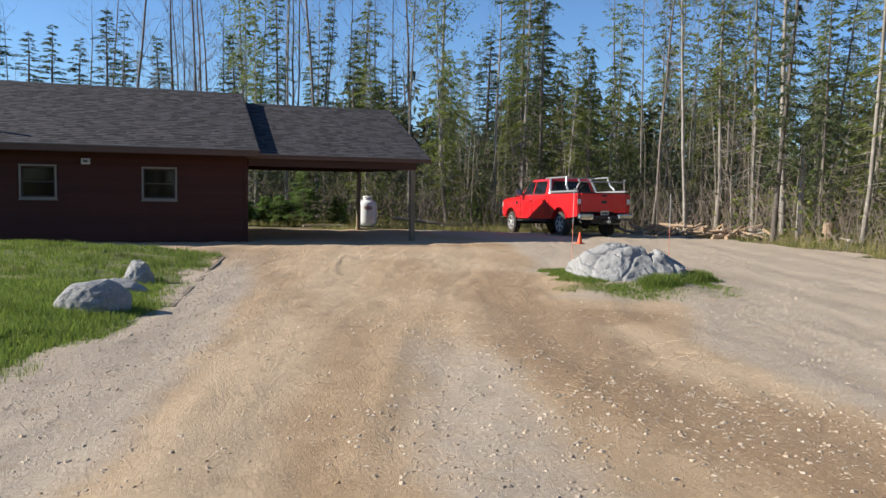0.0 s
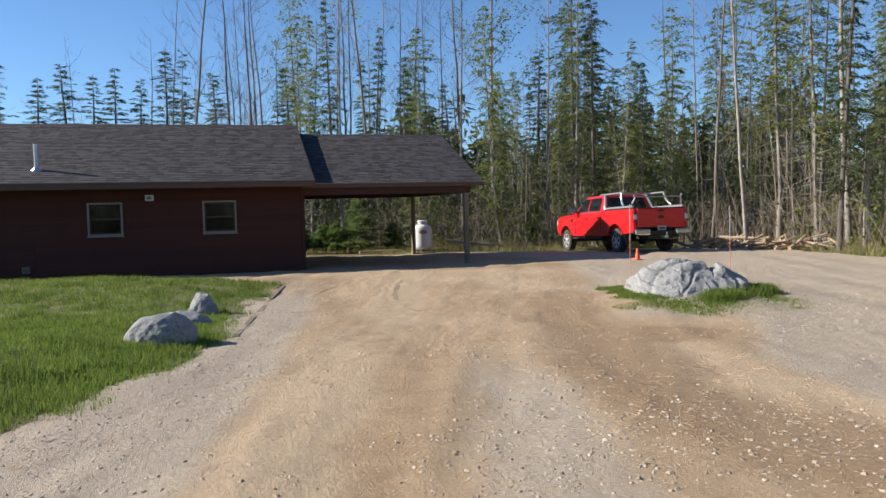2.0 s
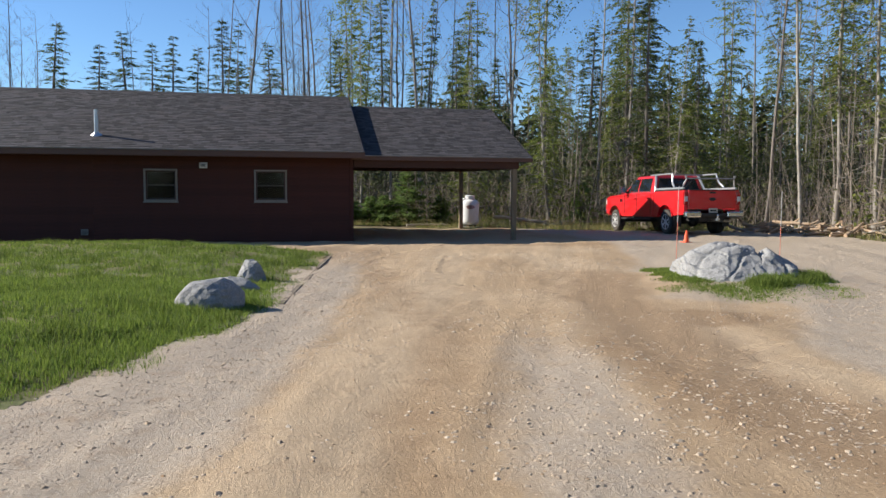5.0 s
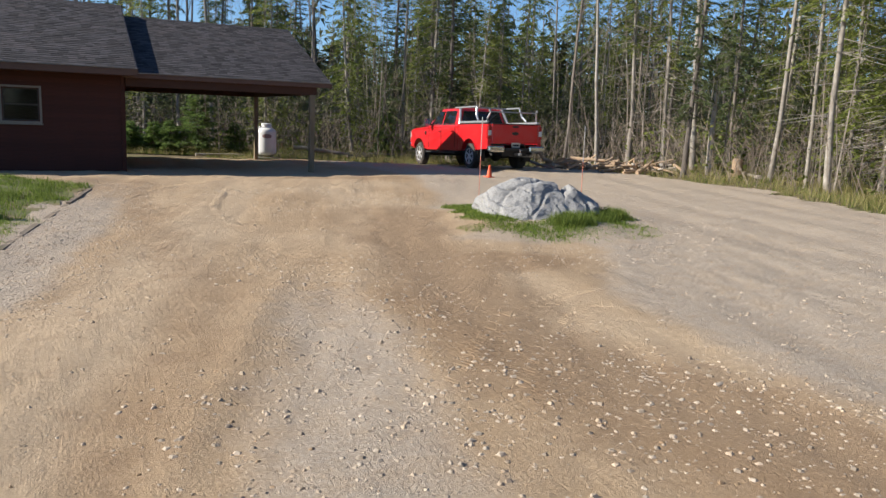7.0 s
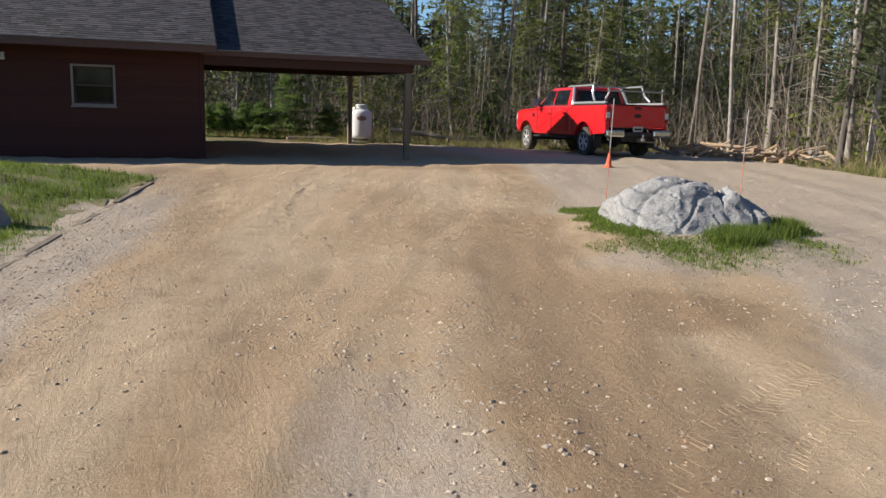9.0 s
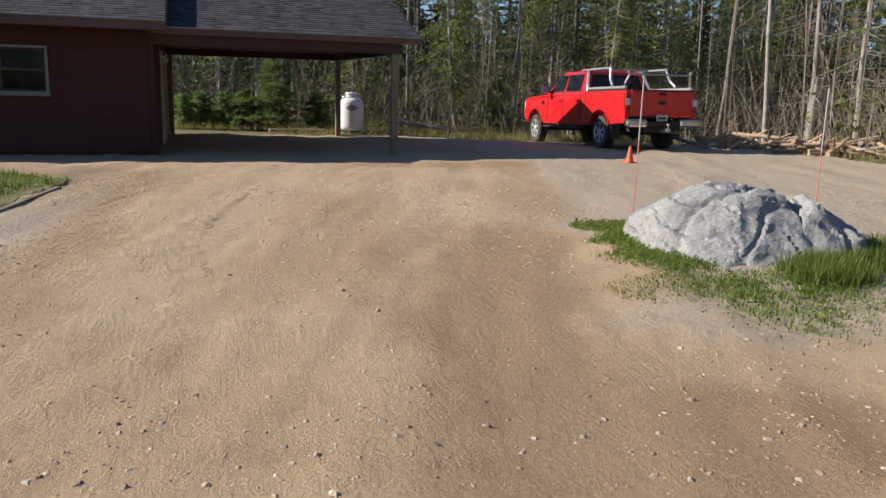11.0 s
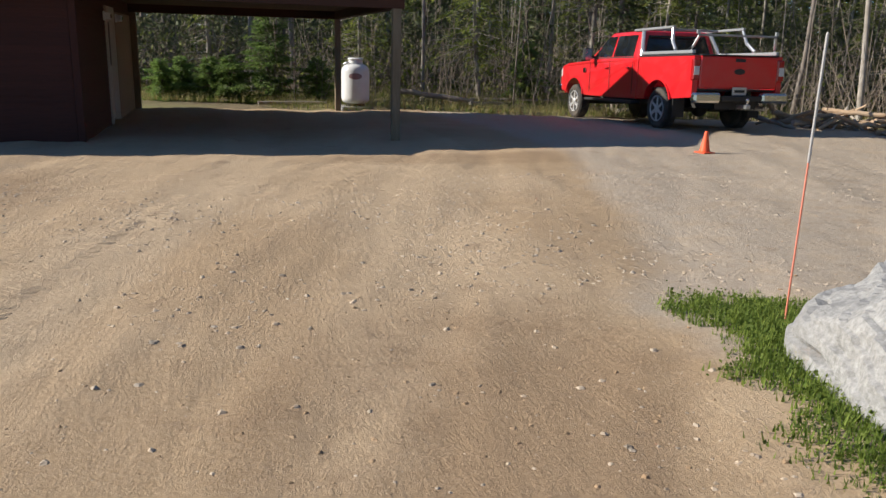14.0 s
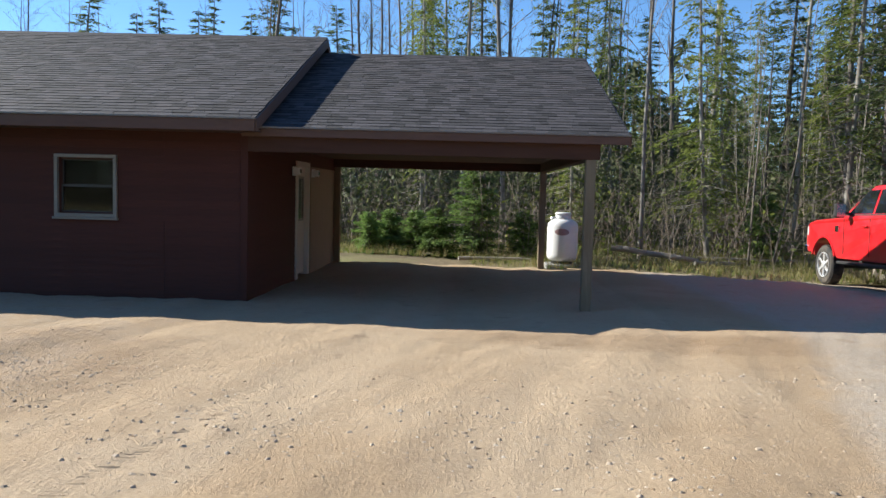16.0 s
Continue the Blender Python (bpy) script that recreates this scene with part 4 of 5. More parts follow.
# ---- propane tank ----
tank = thing("propane_tank", "tall white upright propane tank with faded label", "tank", pose(6.20, 31.15, -0.07) @ Matrix.Diagonal((0.94, 0.94, 0.94, 1)))
part("foot_ring", lathe([(0.27, -0.02), (0.27, 0.07), (0.25, 0.07)], 28), BLACK, tank, "", True)
part("shell", lathe([(0.26, 0.05), (0.34, 0.08), (0.385, 0.15), (0.39, 0.22), (0.39, 0.92), (0.375, 1.0), (0.32, 1.07), (0.24, 1.11), (0.18, 1.12)], 40), TANK, tank, "", True)
part("collar", lathe([(0.20, 1.10), (0.205, 1.18), (0.19, 1.20), (0.19, 1.235), (0.215, 1.245), (0.21, 1.27), (0.17, 1.29)], 32), TANK, tank, "", True)
part("valve", tube([(-0.17, -0.05, 1.17), (-0.30, -0.10, 1.15), (-0.33, -0.10, 1.10)], [0.02, 0.02, 0.015], 8), STEEL, tank)
lab = bmesh.new()
n_l = 14
ring0, ring1 = [], []
mid_a = math.atan2(11 - 31.15, 2.9 - 6.2)
for k in range(n_l + 1):
    u = -1 + 2 * k / n_l
    a = mid_a + 0.48 * u
    hh = 0.085 * math.sqrt(max(0.02, 1 - u * u))
    for z, ring in ((0.80 - hh, ring0), (0.80 + hh, ring1)):
        ring.append(lab.verts.new((0.394 * math.cos(a), 0.394 * math.sin(a), z)))
for k in range(n_l):
    lab.faces.new((ring0[k], ring0[k + 1], ring1[k + 1], ring1[k]))
part("label", lab, TANKMARK, tank, "faded dark red oval label")
pad = thing("concrete_pad", "small concrete block under the propane tank", "pad")
part("block", box(5.79, 6.61, 30.74, 31.56, -0.40, -0.092, 0.02), STONE, pad)

# ---- cone and marker stakes ----
cone = thing("traffic_cone", "small orange plastic traffic cone on gravel", "cone", pose(9.99, 20.76, level(9.99, 20.76) + 0.008, 0, 0, 12))
part("base", box(-0.115, 0.115, -0.115, 0.115, 0, 0.02, 0.006), CONE, cone)
part("body", lathe([(0.082, 0.019), (0.078, 0.032), (0.027, 0.315), (0.023, 0.332), (0.016, 0.337)], 24), CONE, cone, "", True)


def marker(x, y, h, lean):
    s = thing("marker_stake", "thin orange driveway marker rod with a grey sleeve", "stake", pose(x, y, level(x, y), lean, lean * 0.4, 0), "driveway markers")
    part("rod", lathe([(0.0055, -0.1), (0.0055, h * 0.6), (0.004, h * 0.6)], 8), STAKE, s)
    part("sleeve", lathe([(0.0075, h * 0.58), (0.0075, h), (0.004, h + 0.01)], 8), STAKEGREY, s)


marker(5.80, 13.5, 1.55, 0.4)
marker(7.38, 12.72, 1.45, -0.3)


# ---- timber edging of the lawn ----
# Low timbers, partly standing in for the shadow line along the lawn's edge.
for k, (ya, yb) in enumerate(((10.9, 12.9), (12.97, 15.3), (15.38, 17.7))):
    xa, xb = grass_edge(ya) + 0.16, grass_edge(yb) + 0.16
    ym, xm = (ya + yb) / 2, (xa + xb) / 2
    half = math.hypot(xb - xa, yb - ya) / 2
    tim = new("landscape_timber", mesh_of(box(-0.045, 0.045, -half, half, -0.06, 0.012, 0.01), "landscape_timber", EDGING))
    tim.matrix_world = pose(xm, ym, level(xm, ym) + 0.01, 0, 0, -math.degrees(math.atan2(xb - xa, yb - ya)))
    tagged(tim, "half-buried dark weathered timber, partly standing in for the lawn edge's shadow line", "timber", "lawn edging")


# ---- rocks ----
def rock(name, label, place, size, turn, seed, cuts=9, subdiv=4, lobe=None, rough=0.10, mat=STONE):
    rng = random.Random(seed)
    bm = bmesh.new()
    lumps = [(Vector((0, 0, 0)), Vector((1, 1, 1)))]
    if lobe:
        lumps.append(lobe)
    for c, sc in lumps:
        r = bmesh.ops.create_icosphere(bm, subdivisions=subdiv, radius=1.0)
        planes = []
        for k in range(cuts):
            d = Vector((rng.uniform(-1, 1), rng.uniform(-1, 1), rng.uniform(0.0, 1))).normalized()
            planes.append((d, rng.uniform(0.72, 0.93)))
        for v in r["verts"]:
            p = v.co.copy()
            for d, dist in planes:
                e = p.dot(d) - dist
                if e > 0:
                    p -= d * e * 0.88
            q = p * 1.6 + Vector((seed, c.x * 3, 0))
            bedded = Vector((q.x * 1.2, q.y * 1.2, q.z * 4.5 + 0.8 * q.x))
            p *= 1 + rough * noise.noise(q) + 0.05 * abs(noise.noise(q * 2.7)) - 0.05 * max(0.0, 0.16 - abs(noise.noise(bedded))) / 0.16 - 0.04 * abs(noise.noise(q * 6.0)) + 0.014 * noise.noise(q * 15)
            p = Vector((p.x * sc.x, p.y * sc.y, p.z * sc.z)) + c
            p = Vector((p.x * size[0], p.y * size[1], p.z * size[2]))
            p.z = max(p.z, -0.25)
            v.co = p
    ob = new(name, mesh_of(bm, name, mat, False))
    ob.matrix_world = pose(place[0], place[1], level(place[0], place[1]) + place[2], 0, 0, turn)
    return tagged(ob, label, "rock")


def boulder():
    """Main block sheared off at one side, a split-off lobe beside it and a long apron towards the drive."""
    bm = bmesh.new()
    blocks = (
        # centre, half sizes, cutting planes (direction, distance)
        ((-0.06, -0.04, -0.05), (1.02, 1.10, 0.66), (((-0.70, 0.70, 0.12), 0.78), ((0.95, 0.10, 0.28), 0.57), ((0.05, 0.10, 0.99), 0.92), ((-0.62, 0.1, 0.77), 0.90), ((-0.25, -0.80, 0.55), 0.90), ((0.35, -0.75, 0.56), 0.86), ((-0.88, -0.4, 0.2), 0.93))),
        ((0.66, -0.06, -0.08), (0.50, 0.86, 0.64), (((-0.97, 0.1, 0.15), 0.72), ((0.45, 0.05, 0.89), 0.70), ((0.85, 0.0, 0.5), 0.80), ((0.15, -0.80, 0.58), 0.80), ((0.6, -0.7, 0.35), 0.88))),
        ((0.02, -0.92, -0.14), (0.62, 0.42, 0.36), (((0.1, -0.6, 0.79), 0.70), ((-0.6, -0.4, 0.69), 0.76), ((0.7, -0.3, 0.64), 0.72))),
    )
    bed = Vector((0.32, -0.20, 0.93)).normalized()
    for k, (c, size, planes) in enumerate(blocks):
        r = bmesh.ops.create_icosphere(bm, subdivisions=6 if k == 0 else 5, radius=1.0)
        for v in r["verts"]:
            p = v.co.copy()
            for d, dist in planes:
                d = Vector(d).normalized()
                e = p.dot(d) - dist
                if e > 0:
                    p -= d * e * 0.93
            q = Vector((p.x * size[0], p.y * size[1], p.z * size[2])) + Vector(c)
            n = v.co.normalized()
            layer = q.dot(bed) * 7.5 + 1.4 * noise.noise(q * 1.3) + 0.35 * noise.noise(q * 4.0)
            ledge = layer - math.floor(layer)
            crack = max(0.0, 0.10 - min(ledge, 1 - ledge)) / 0.10 * smooth01(noise.noise(q * 1.9 + Vector((5, 0, 0))), -0.1, 0.3)
            joint = max(0.0, 0.06 - abs(noise.noise(q * 1.1 + Vector((0, 9, 3))))) / 0.06
            q += n * (0.05 * noise.noise(q * 1.7) + 0.030 * noise.noise(q * 4.3) + 0.014 * noise.noise(q * 11) + 0.006 * noise.noise(q * 27) + 0.022 * (ledge - 0.5) - 0.035 * crack - 0.03 * joint)
            q.z = max(q.z, -0.25)
            v.co = q
    ob = new("boulder", mesh_of(bm, "boulder", STONE, False))
    ob.matrix_world = pose(6.36, 12.50, level(6.36, 12.50) - 0.03, 0, 0, -33)
    return tagged(ob, "large pale grey granite boulder with a cleft, ringed by grass", "rock")


boulder()
rock("rock", "rounded pale grey granite rock in the lawn", (-2.17, 10.6, 0.05), (0.43, 0.34, 0.36), 8, 11, 5, 4)
rock("rock", "small upright grey rock in the lawn", (-1.78, 13.5, -0.02), (0.27, 0.25, 0.42), 35, 18, 14, 4, None, 0.14)
rock("rock", "low dark grey rock in the lawn", (-1.93, 12.3, 0.02), (0.33, 0.22, 0.19), -15, 23, 9, 4)


# ---- trees ----
def sprigs(rng, centres, dirs, lo, hi, width, spread, slim=False):
    """Flat pointed sprays at the given places, slim ones with three corners."""
    n = len(centres)
    d = dirs + rng.normal(0, spread, (n, 3))
    d /= np.linalg.norm(d, axis=1)[:, None]
    up = rng.normal(0, 1, (n, 3))
    s = np.cross(d, up)
    s /= np.linalg.norm(s, axis=1)[:, None] + 1e-9
    L = rng.uniform(lo, hi, n)[:, None]
    W = L * width * rng.uniform(0.7, 1.3, n)[:, None]
    if slim:
        verts = np.stack([centres - s * W, centres + s * W, centres + d * L], 1).reshape(-1, 3)
        return verts.tolist(), np.arange(3 * n).reshape(-1, 3).tolist()
    a, b, c, e = centres, centres + d * L * 0.45 + s * W, centres + d * L, centres + d * L * 0.5 - s * W
    verts = np.stack([a, b, c, e], 1).reshape(-1, 3)
    faces = np.arange(4 * n).reshape(-1, 4)
    return verts.tolist(), faces.tolist()


def stick(verts, faces, p0, p1, r0, r1, sides=4):
    d = p1 - p0
    L = np.linalg.norm(d)
    if L < 1e-6:
        return
    d = d / L
    a = np.cross(d, (0.31, 0.87, 0.38))
    a /= np.linalg.norm(a)
    c = np.cross(d, a)
    n = len(verts)
    for p, r in ((p0, r0), (p1, r1)):
        for k in range(sides):
            w = 2 * math.pi * k / sides
            verts.append(tuple(p + (a * math.cos(w) + c * math.sin(w)) * r))
    for k in range(sides):
        faces.append((n + k, n + (k + 1) % sides, n + sides + (k + 1) % sides, n + sides + k))


def bent_trunk(rng, h, r, lean, sides=7, steps=7):
    verts, faces, pts = [], [], []
    off = np.zeros(3)
    drift = rng.normal(0, lean, 2)
    for i in range(steps + 1):
        u = i / steps
        off = off + np.array([drift[0] + rng.normal(0, lean * 0.6), drift[1] + rng.normal(0, lean * 0.6), 0]) * h / steps
        pts.append(np.array([off[0], off[1], u * h - 0.25 * (i == 0)]))
    for i in range(steps):
        u0, u1 = i / steps, (i + 1) / steps
        stick(verts, faces, pts[i], pts[i + 1], r * (1 - u0) ** 0.8 * (1.25 if i == 0 else 1) + 0.008, r * (1 - u1) ** 0.8 + 0.006, sides)
    return verts, faces, pts


def along(pts, u):
    f = u * (len(pts) - 1)
    i = min(int(f), len(pts) - 2)
    return pts[i] + (pts[i + 1] - pts[i]) * (f - i)


def conifer(name, label, seed, h, r, base, boughs, mat, bark, droop, lo, hi, width, trunk_r, lean=0.012, dead=22, dense=1.0, taper=0.8, uneven=0.2):
    rng = np.random.default_rng(seed)
    tv, tf, pts = bent_trunk(rng, h, trunk_r, lean)
    for k in range(dead):
        u = rng.uniform(0.08, base + 0.12)
        p = along(pts, u)
        a = rng.uniform(0, 2 * math.pi)
        L = rng.uniform(0.3, 0.9) * r
        q = p + np.array([math.cos(a) * L, math.sin(a) * L, rng.uniform(-0.35, 0.1) * L])
        stick(tv, tf, p, q, 0.014, 0.004, 3)
        stick(tv, tf, (p + q) / 2, (p + q) / 2 + rng.normal(0, 0.18, 3), 0.006, 0.003, 3)
    cs, ds = [], []
    whorls = max(6, boughs // 6)
    reach = rng.uniform(1 - 2.2 * uneven, 1 + uneven, whorls)
    lop = rng.uniform(0, 2 * math.pi)
    for k in range(boughs):
        u = min(0.995, (k * whorls // boughs + rng.normal(0.3, 0.22)) / whorls)
        u = max(0.0, u)
        p = along(pts, base + (1 - base) * u)
        a = rng.uniform(0, 2 * math.pi)
        L = r * (1 - u) ** taper * rng.uniform(0.45, 1.1) * (0.6 + 0.4 * min(1, u * 6)) * reach[min(k * whorls // boughs, whorls - 1)] * (1 + uneven * math.cos(a - lop - 4 * u)) * 0.85 + 0.10
        out = np.array([math.cos(a), math.sin(a), 0])
        side = np.array([-out[1], out[0], 0])
        up = 0.35 * u - 0.05
        stick(tv, tf, p, p + out * L * 0.8 + np.array([0, 0, (up - droop * 0.6) * L]), 0.016 * (1 - u) + 0.006, 0.004, 3)
        n = int(6 + L * 23 * dense)
        for j in range(n):
            s = rng.uniform(0.10, 1.0)
            lr = rng.choice((-1, 1))
            fan = lr * rng.uniform(0, 1) * 0.30 * L * (1.1 - s)
            z = up * L * s - droop * L * s * s + rng.normal(0, 0.03)
            cs.append(p + out * L * s + side * fan + np.array([0, 0, z]))
            ds.append(out * 0.85 + side * lr * 0.6 + np.array([0, 0, 0.3 * up - 0.15 - 0.7 * droop]))
    cv, cf = sprigs(rng, np.array(cs), np.array(ds), lo, hi, width, 0.25, True)
    t = thing(name, label, "tree")
    tr = new("trunk", from_arrays("trunk", tv, tf, bark, True))
    tr.parent = t
    cr = new("crown", from_arrays("crown", cv, cf, mat))
    cr.parent = t
    return t


def bare(name, label, seed, h, trunk_r, bark, lean=0.02, leaves=0, start=0.35, thick=1.0, mat=None):
    rng = np.random.default_rng(seed)
    tv, tf, pts = bent_trunk(rng, h, trunk_r, lean, 7, 9)
    cv, cf, tips = [], [], []

    def grow(p, d, L, r, depth):
        d = d / np.linalg.norm(d)
        q = p
        for i in range(2):
            d2 = d + rng.normal(0, 0.13, 3) + np.array([0, 0, 0.10])
            d2 /= np.linalg.norm(d2)
            q2 = q + d2 * L / 2
            stick(cv, cf, q, q2, r * (1 - 0.35 * i), r * (0.65 - 0.3 * i), 4 if depth < 1 else 3)
            if depth < 2:
                for _ in range(2 if depth == 0 else 2):
                    w = rng.normal(0, 0.65, 3) + d2 * 0.9 + np.array([0, 0, 0.25])
                    grow(q + (q2 - q) * rng.uniform(0.3, 1), w, L * rng.uniform(0.35, 0.6), r * 0.5, depth + 1)
            else:
                tips.append(q2)
            q, d = q2, d2
    for k in range(19):
        u = start + (1 - start) * ((k + rng.uniform(0, 1)) / 19) ** 0.9
        a = rng.uniform(0, 2 * math.pi)
        grow(along(pts, min(u, 0.99)), np.array([math.cos(a), math.sin(a), rng.uniform(0.5, 1.3)]), h * rng.uniform(0.10, 0.2) * (1.15 - u * 0.6), max(0.010, trunk_r * 0.34 * (1.1 - u)) * thick, 0)
    t = thing(name, label, "tree")
    tr = new("trunk", from_arrays("trunk", tv, tf, bark, True))
    tr.parent = t
    br = new("crown", from_arrays("crown", cv, cf, bark))
    br.parent = t
    if leaves:
        tp = np.array(tips)
        c = tp[rng.integers(0, len(tp), leaves)] + rng.normal(0, 0.16, (leaves, 3))
        lv, lf2 = sprigs(rng, c, np.tile((0.1, 0.1, -0.4), (leaves, 1)), 0.07, 0.14, 0.4, 1.0)
        le = new("foliage", from_arrays("foliage", lv, lf2, mat or BUDS))
        le.parent = t
    return t


SPRUCES = [conifer("spruce_tree", "dark green spruce with a pointed crown", 10 + k, 12.5, r, 0.05 + 0.05 * k, 180, SPRUCE, BARK, 0.25, 0.09, 0.22, 0.15, 0.10, 0.014, 22, 1.5, 0.85, 0.24) for k, r in enumerate((2.4, 2.1, 1.8))]
THIN = [conifer("fir_tree", "thin ragged fir with dead lower limbs", 30 + k, 14.5, r, b, 120, SPRUCE, BARK, 0.25, 0.09, 0.21, 0.14, 0.085, 0.02, 60, 1.4, 0.6, 0.36) for k, (r, b) in enumerate(((1.7, 0.30), (1.5, 0.42), (1.9, 0.24)))]
CEDARS = [conifer("cedar_tree", "yellow-green cedar with drooping sprays", 50 + k, h, r, b, 170, CEDAR, BIRCH, 0.42, 0.07, 0.17, 0.18, 0.07, 0.035, 40, 1.7, 0.45, 0.36) for k, (h, r, b) in enumerate(((11.5, 2.2, 0.10), (13.5, 1.9, 0.22), (9.0, 2.2, 0.06), (14.5, 1.7, 0.32)))]
BARES = [bare("bare_tree", "tall leafless hardwood with fine grey twigs", 70 + k, h, r, BARK, 0.035, 0, s) for k, (h, r, s) in enumerate(((16.5, 0.075, 0.25), (15.0, 0.06, 0.32), (17.5, 0.085, 0.20)))]
BIRCHES = [bare("birch_tree", "slender pale-barked birch, almost leafless", 80 + k, h, r, BIRCH, 0.03, lv, s) for k, (h, r, s, lv) in enumerate(((15.5, 0.065, 0.4, 350), (13.0, 0.05, 0.42, 100), (16.5, 0.075, 0.35, 400)))]
POPLARS = [bare("poplar_tree", "poplar in pale spring leaf", 90 + k, h, 0.10, BIRCH, 0.02, 1700, 0.40) for k, h in enumerate((17.0, 14.0))]
FIRS = [conifer("young_fir", "bushy young green fir sapling", 100 + k, h, r, 0.02, 120, YOUNG, BARK, 0.10, 0.05, 0.12, 0.15, 0.03, 0.01, 0, 6.0) for k, (h, r) in enumerate(((2.9, 1.25), (2.0, 1.0), (1.4, 0.8)))]

placed = set()


def plant(proto, x, y, s=1.0, turn=0.0, group="woods", wide=0.0):
    m = pose(x, y, level(x, y) - 0.05, rng.gauss(0, 1.6), rng.gauss(0, 1.6), turn)
    if proto.name in placed:
        ob = copy_thing(proto, m)
    else:
        placed.add(proto.name)
        ob = proto
        ob.matrix_world = m
    wide = wide or rng.uniform(0.8, 1.25)
    ob.scale = (s * wide, s * wide, s)
    ob["group"] = group
    return ob


rng = random.Random(77)


def edge_dist(x, y):
    """Metres into the woods from the edge of the clearing (negative: in the clearing)."""
    best = -1e9
    a = y - (33.2 - 0.22 * max(0.0, x - 6.0) + (3.5 if x < 4 else 0.0))
    b = x - (17.2 + 0.05 * abs(y - 20.0) + (0.12 * (14 - y) if y < 14 else 0.0))
    c = (x - 16.3) * 0.72 + (y - 27.6) * 0.69
    best = max(a, b, c)
    if x < -3.5:
        best = y - 42.0
    return best


spots = []
tries = 0
while len(spots) < 245 and tries < 60000:
    tries += 1
    x, y = rng.uniform(-42, 48), rng.uniform(4, 66)
    d = edge_dist(x, y)
    if d < 0 or d > 26 or (x > 20 and y < 6):
        continue
    if rng.random() < (d / 26) * 0.8 or (x < -3.5 and rng.random() < 0.80) or (-3.5 <= x < 9 and y > 32 and rng.random() < 0.55):
        continue
    if y > 33 and abs(x - (-1.28 + 0.30 * (y - 0.26)) - 0.3) < 1.3:
        continue
    gap = 0.9 + 0.035 * d
    if any((x - p[0]) ** 2 + (y - p[1]) ** 2 < gap * gap for p in spots):
        continue
    spots.append((x, y, d))
for x, y, d in spots:
    s, turn = rng.uniform(0.55, 1.1) if rng.random() < 0.75 else rng.uniform(0.35, 0.6), rng.uniform(0, 360)
    roll = rng.random()
    if x < -3.5:
        pool = BARES if roll < 0.85 else BIRCHES
        s = rng.uniform(0.5, 0.8)
    elif x < 9 and y > 32:
        pool = BARES if roll < 0.45 else THIN if roll < 0.54 else BIRCHES if roll < 0.66 else SPRUCES if roll < 0.80 else CEDARS
    else:
        pool = CEDARS if roll < 0.54 else THIN if roll < 0.66 else BIRCHES if roll < 0.76 else BARES if roll < 0.88 else SPRUCES if roll < 0.97 else POPLARS
    plant(rng.choice(pool), x, y, s, turn)
# trees that stand out singly
for pr, x, y, s in ((BIRCHES[0], 3.7, 36.2, 1.0), (BIRCHES[2], 5.1, 35.4, 1.0), (POPLARS[1], 20.5, 14.6, 0.8), (POPLARS[1], 3.0, 47.0, 1.0),
                    (BIRCHES[1], 16.9, 25.2, 1.05), (BIRCHES[2], 18.1, 21.8, 1.0), (BIRCHES[0], 18.4, 18.6, 1.0), (SPRUCES[1], 7.2, 38.4, 0.72), (SPRUCES[1], 6.6, 44.0, 0.95),
                    (CEDARS[0], 19.0, 15.6, 1.0), (CEDARS[2], 19.6, 17.0, 1.0), (CEDARS[0], 10.5, 33.8, 0.95), (CEDARS[1], 13.4, 32.4, 1.0), (BARES[0], 0.4, 45.0, 0.9)):
    plant(pr, x, y, s, rng.uniform(0, 360))
for k, (x, y, s) in enumerate(((-13.3, 46, 0.81), (-11.0, 47, 0.72), (-8.8, 45, 0.77), (-8.2, 46.5, 0.74), (-6.8, 44.5, 0.74), (-5.8, 46, 0.71), (-4.2, 45, 0.83), (-3.1, 44, 0.64), (-1.4, 45, 0.74), (2.5, 46, 0.78), (3.4, 44, 0.64), (7.3, 50, 0.9), (11.4, 44, 0.71), (9.8, 45, 0.6), (14.8, 40, 0.8), (-21.5, 47.0, 0.6), (-18.0, 46.0, 0.65))):
    plant(SPRUCES[k % 3], x, y, s, rng.uniform(0, 360), "spruces behind the house", rng.uniform(0.95, 1.25) if s > 0.85 else rng.uniform(1.5, 1.95))
for k, (x, y) in enumerate(((-1.0, 47), (-0.2, 46), (0.6, 47.5), (1.3, 46), (4.7, 45), (5.6, 47), (5.3, 43), (8.6, 46), (8.5, 43), (10.1, 45), (11.5, 47), (12.6, 46))):
    plant(BARES[k % 3], x, y, rng.uniform(0.85, 1.05), rng.uniform(0, 360))
plant(POPLARS[0], 12.2, 40.0, 1.0, 40.0)
for x, y, s, k in ((4.05, 33.2, 0.95, 0), (2.47, 33.6, 0.85, 2), (1.73, 34.2, 0.85, 2), (5.36, 33.0, 0.85, 2), (1.19, 33.8, 0.8, 2), (3.05, 33.3, 0.9, 2), (11.9, 33.6, 0.9, 1)):
    plant(FIRS[k], x, y, s, rng.uniform(0, 360), "young firs behind the carport", 1.3)


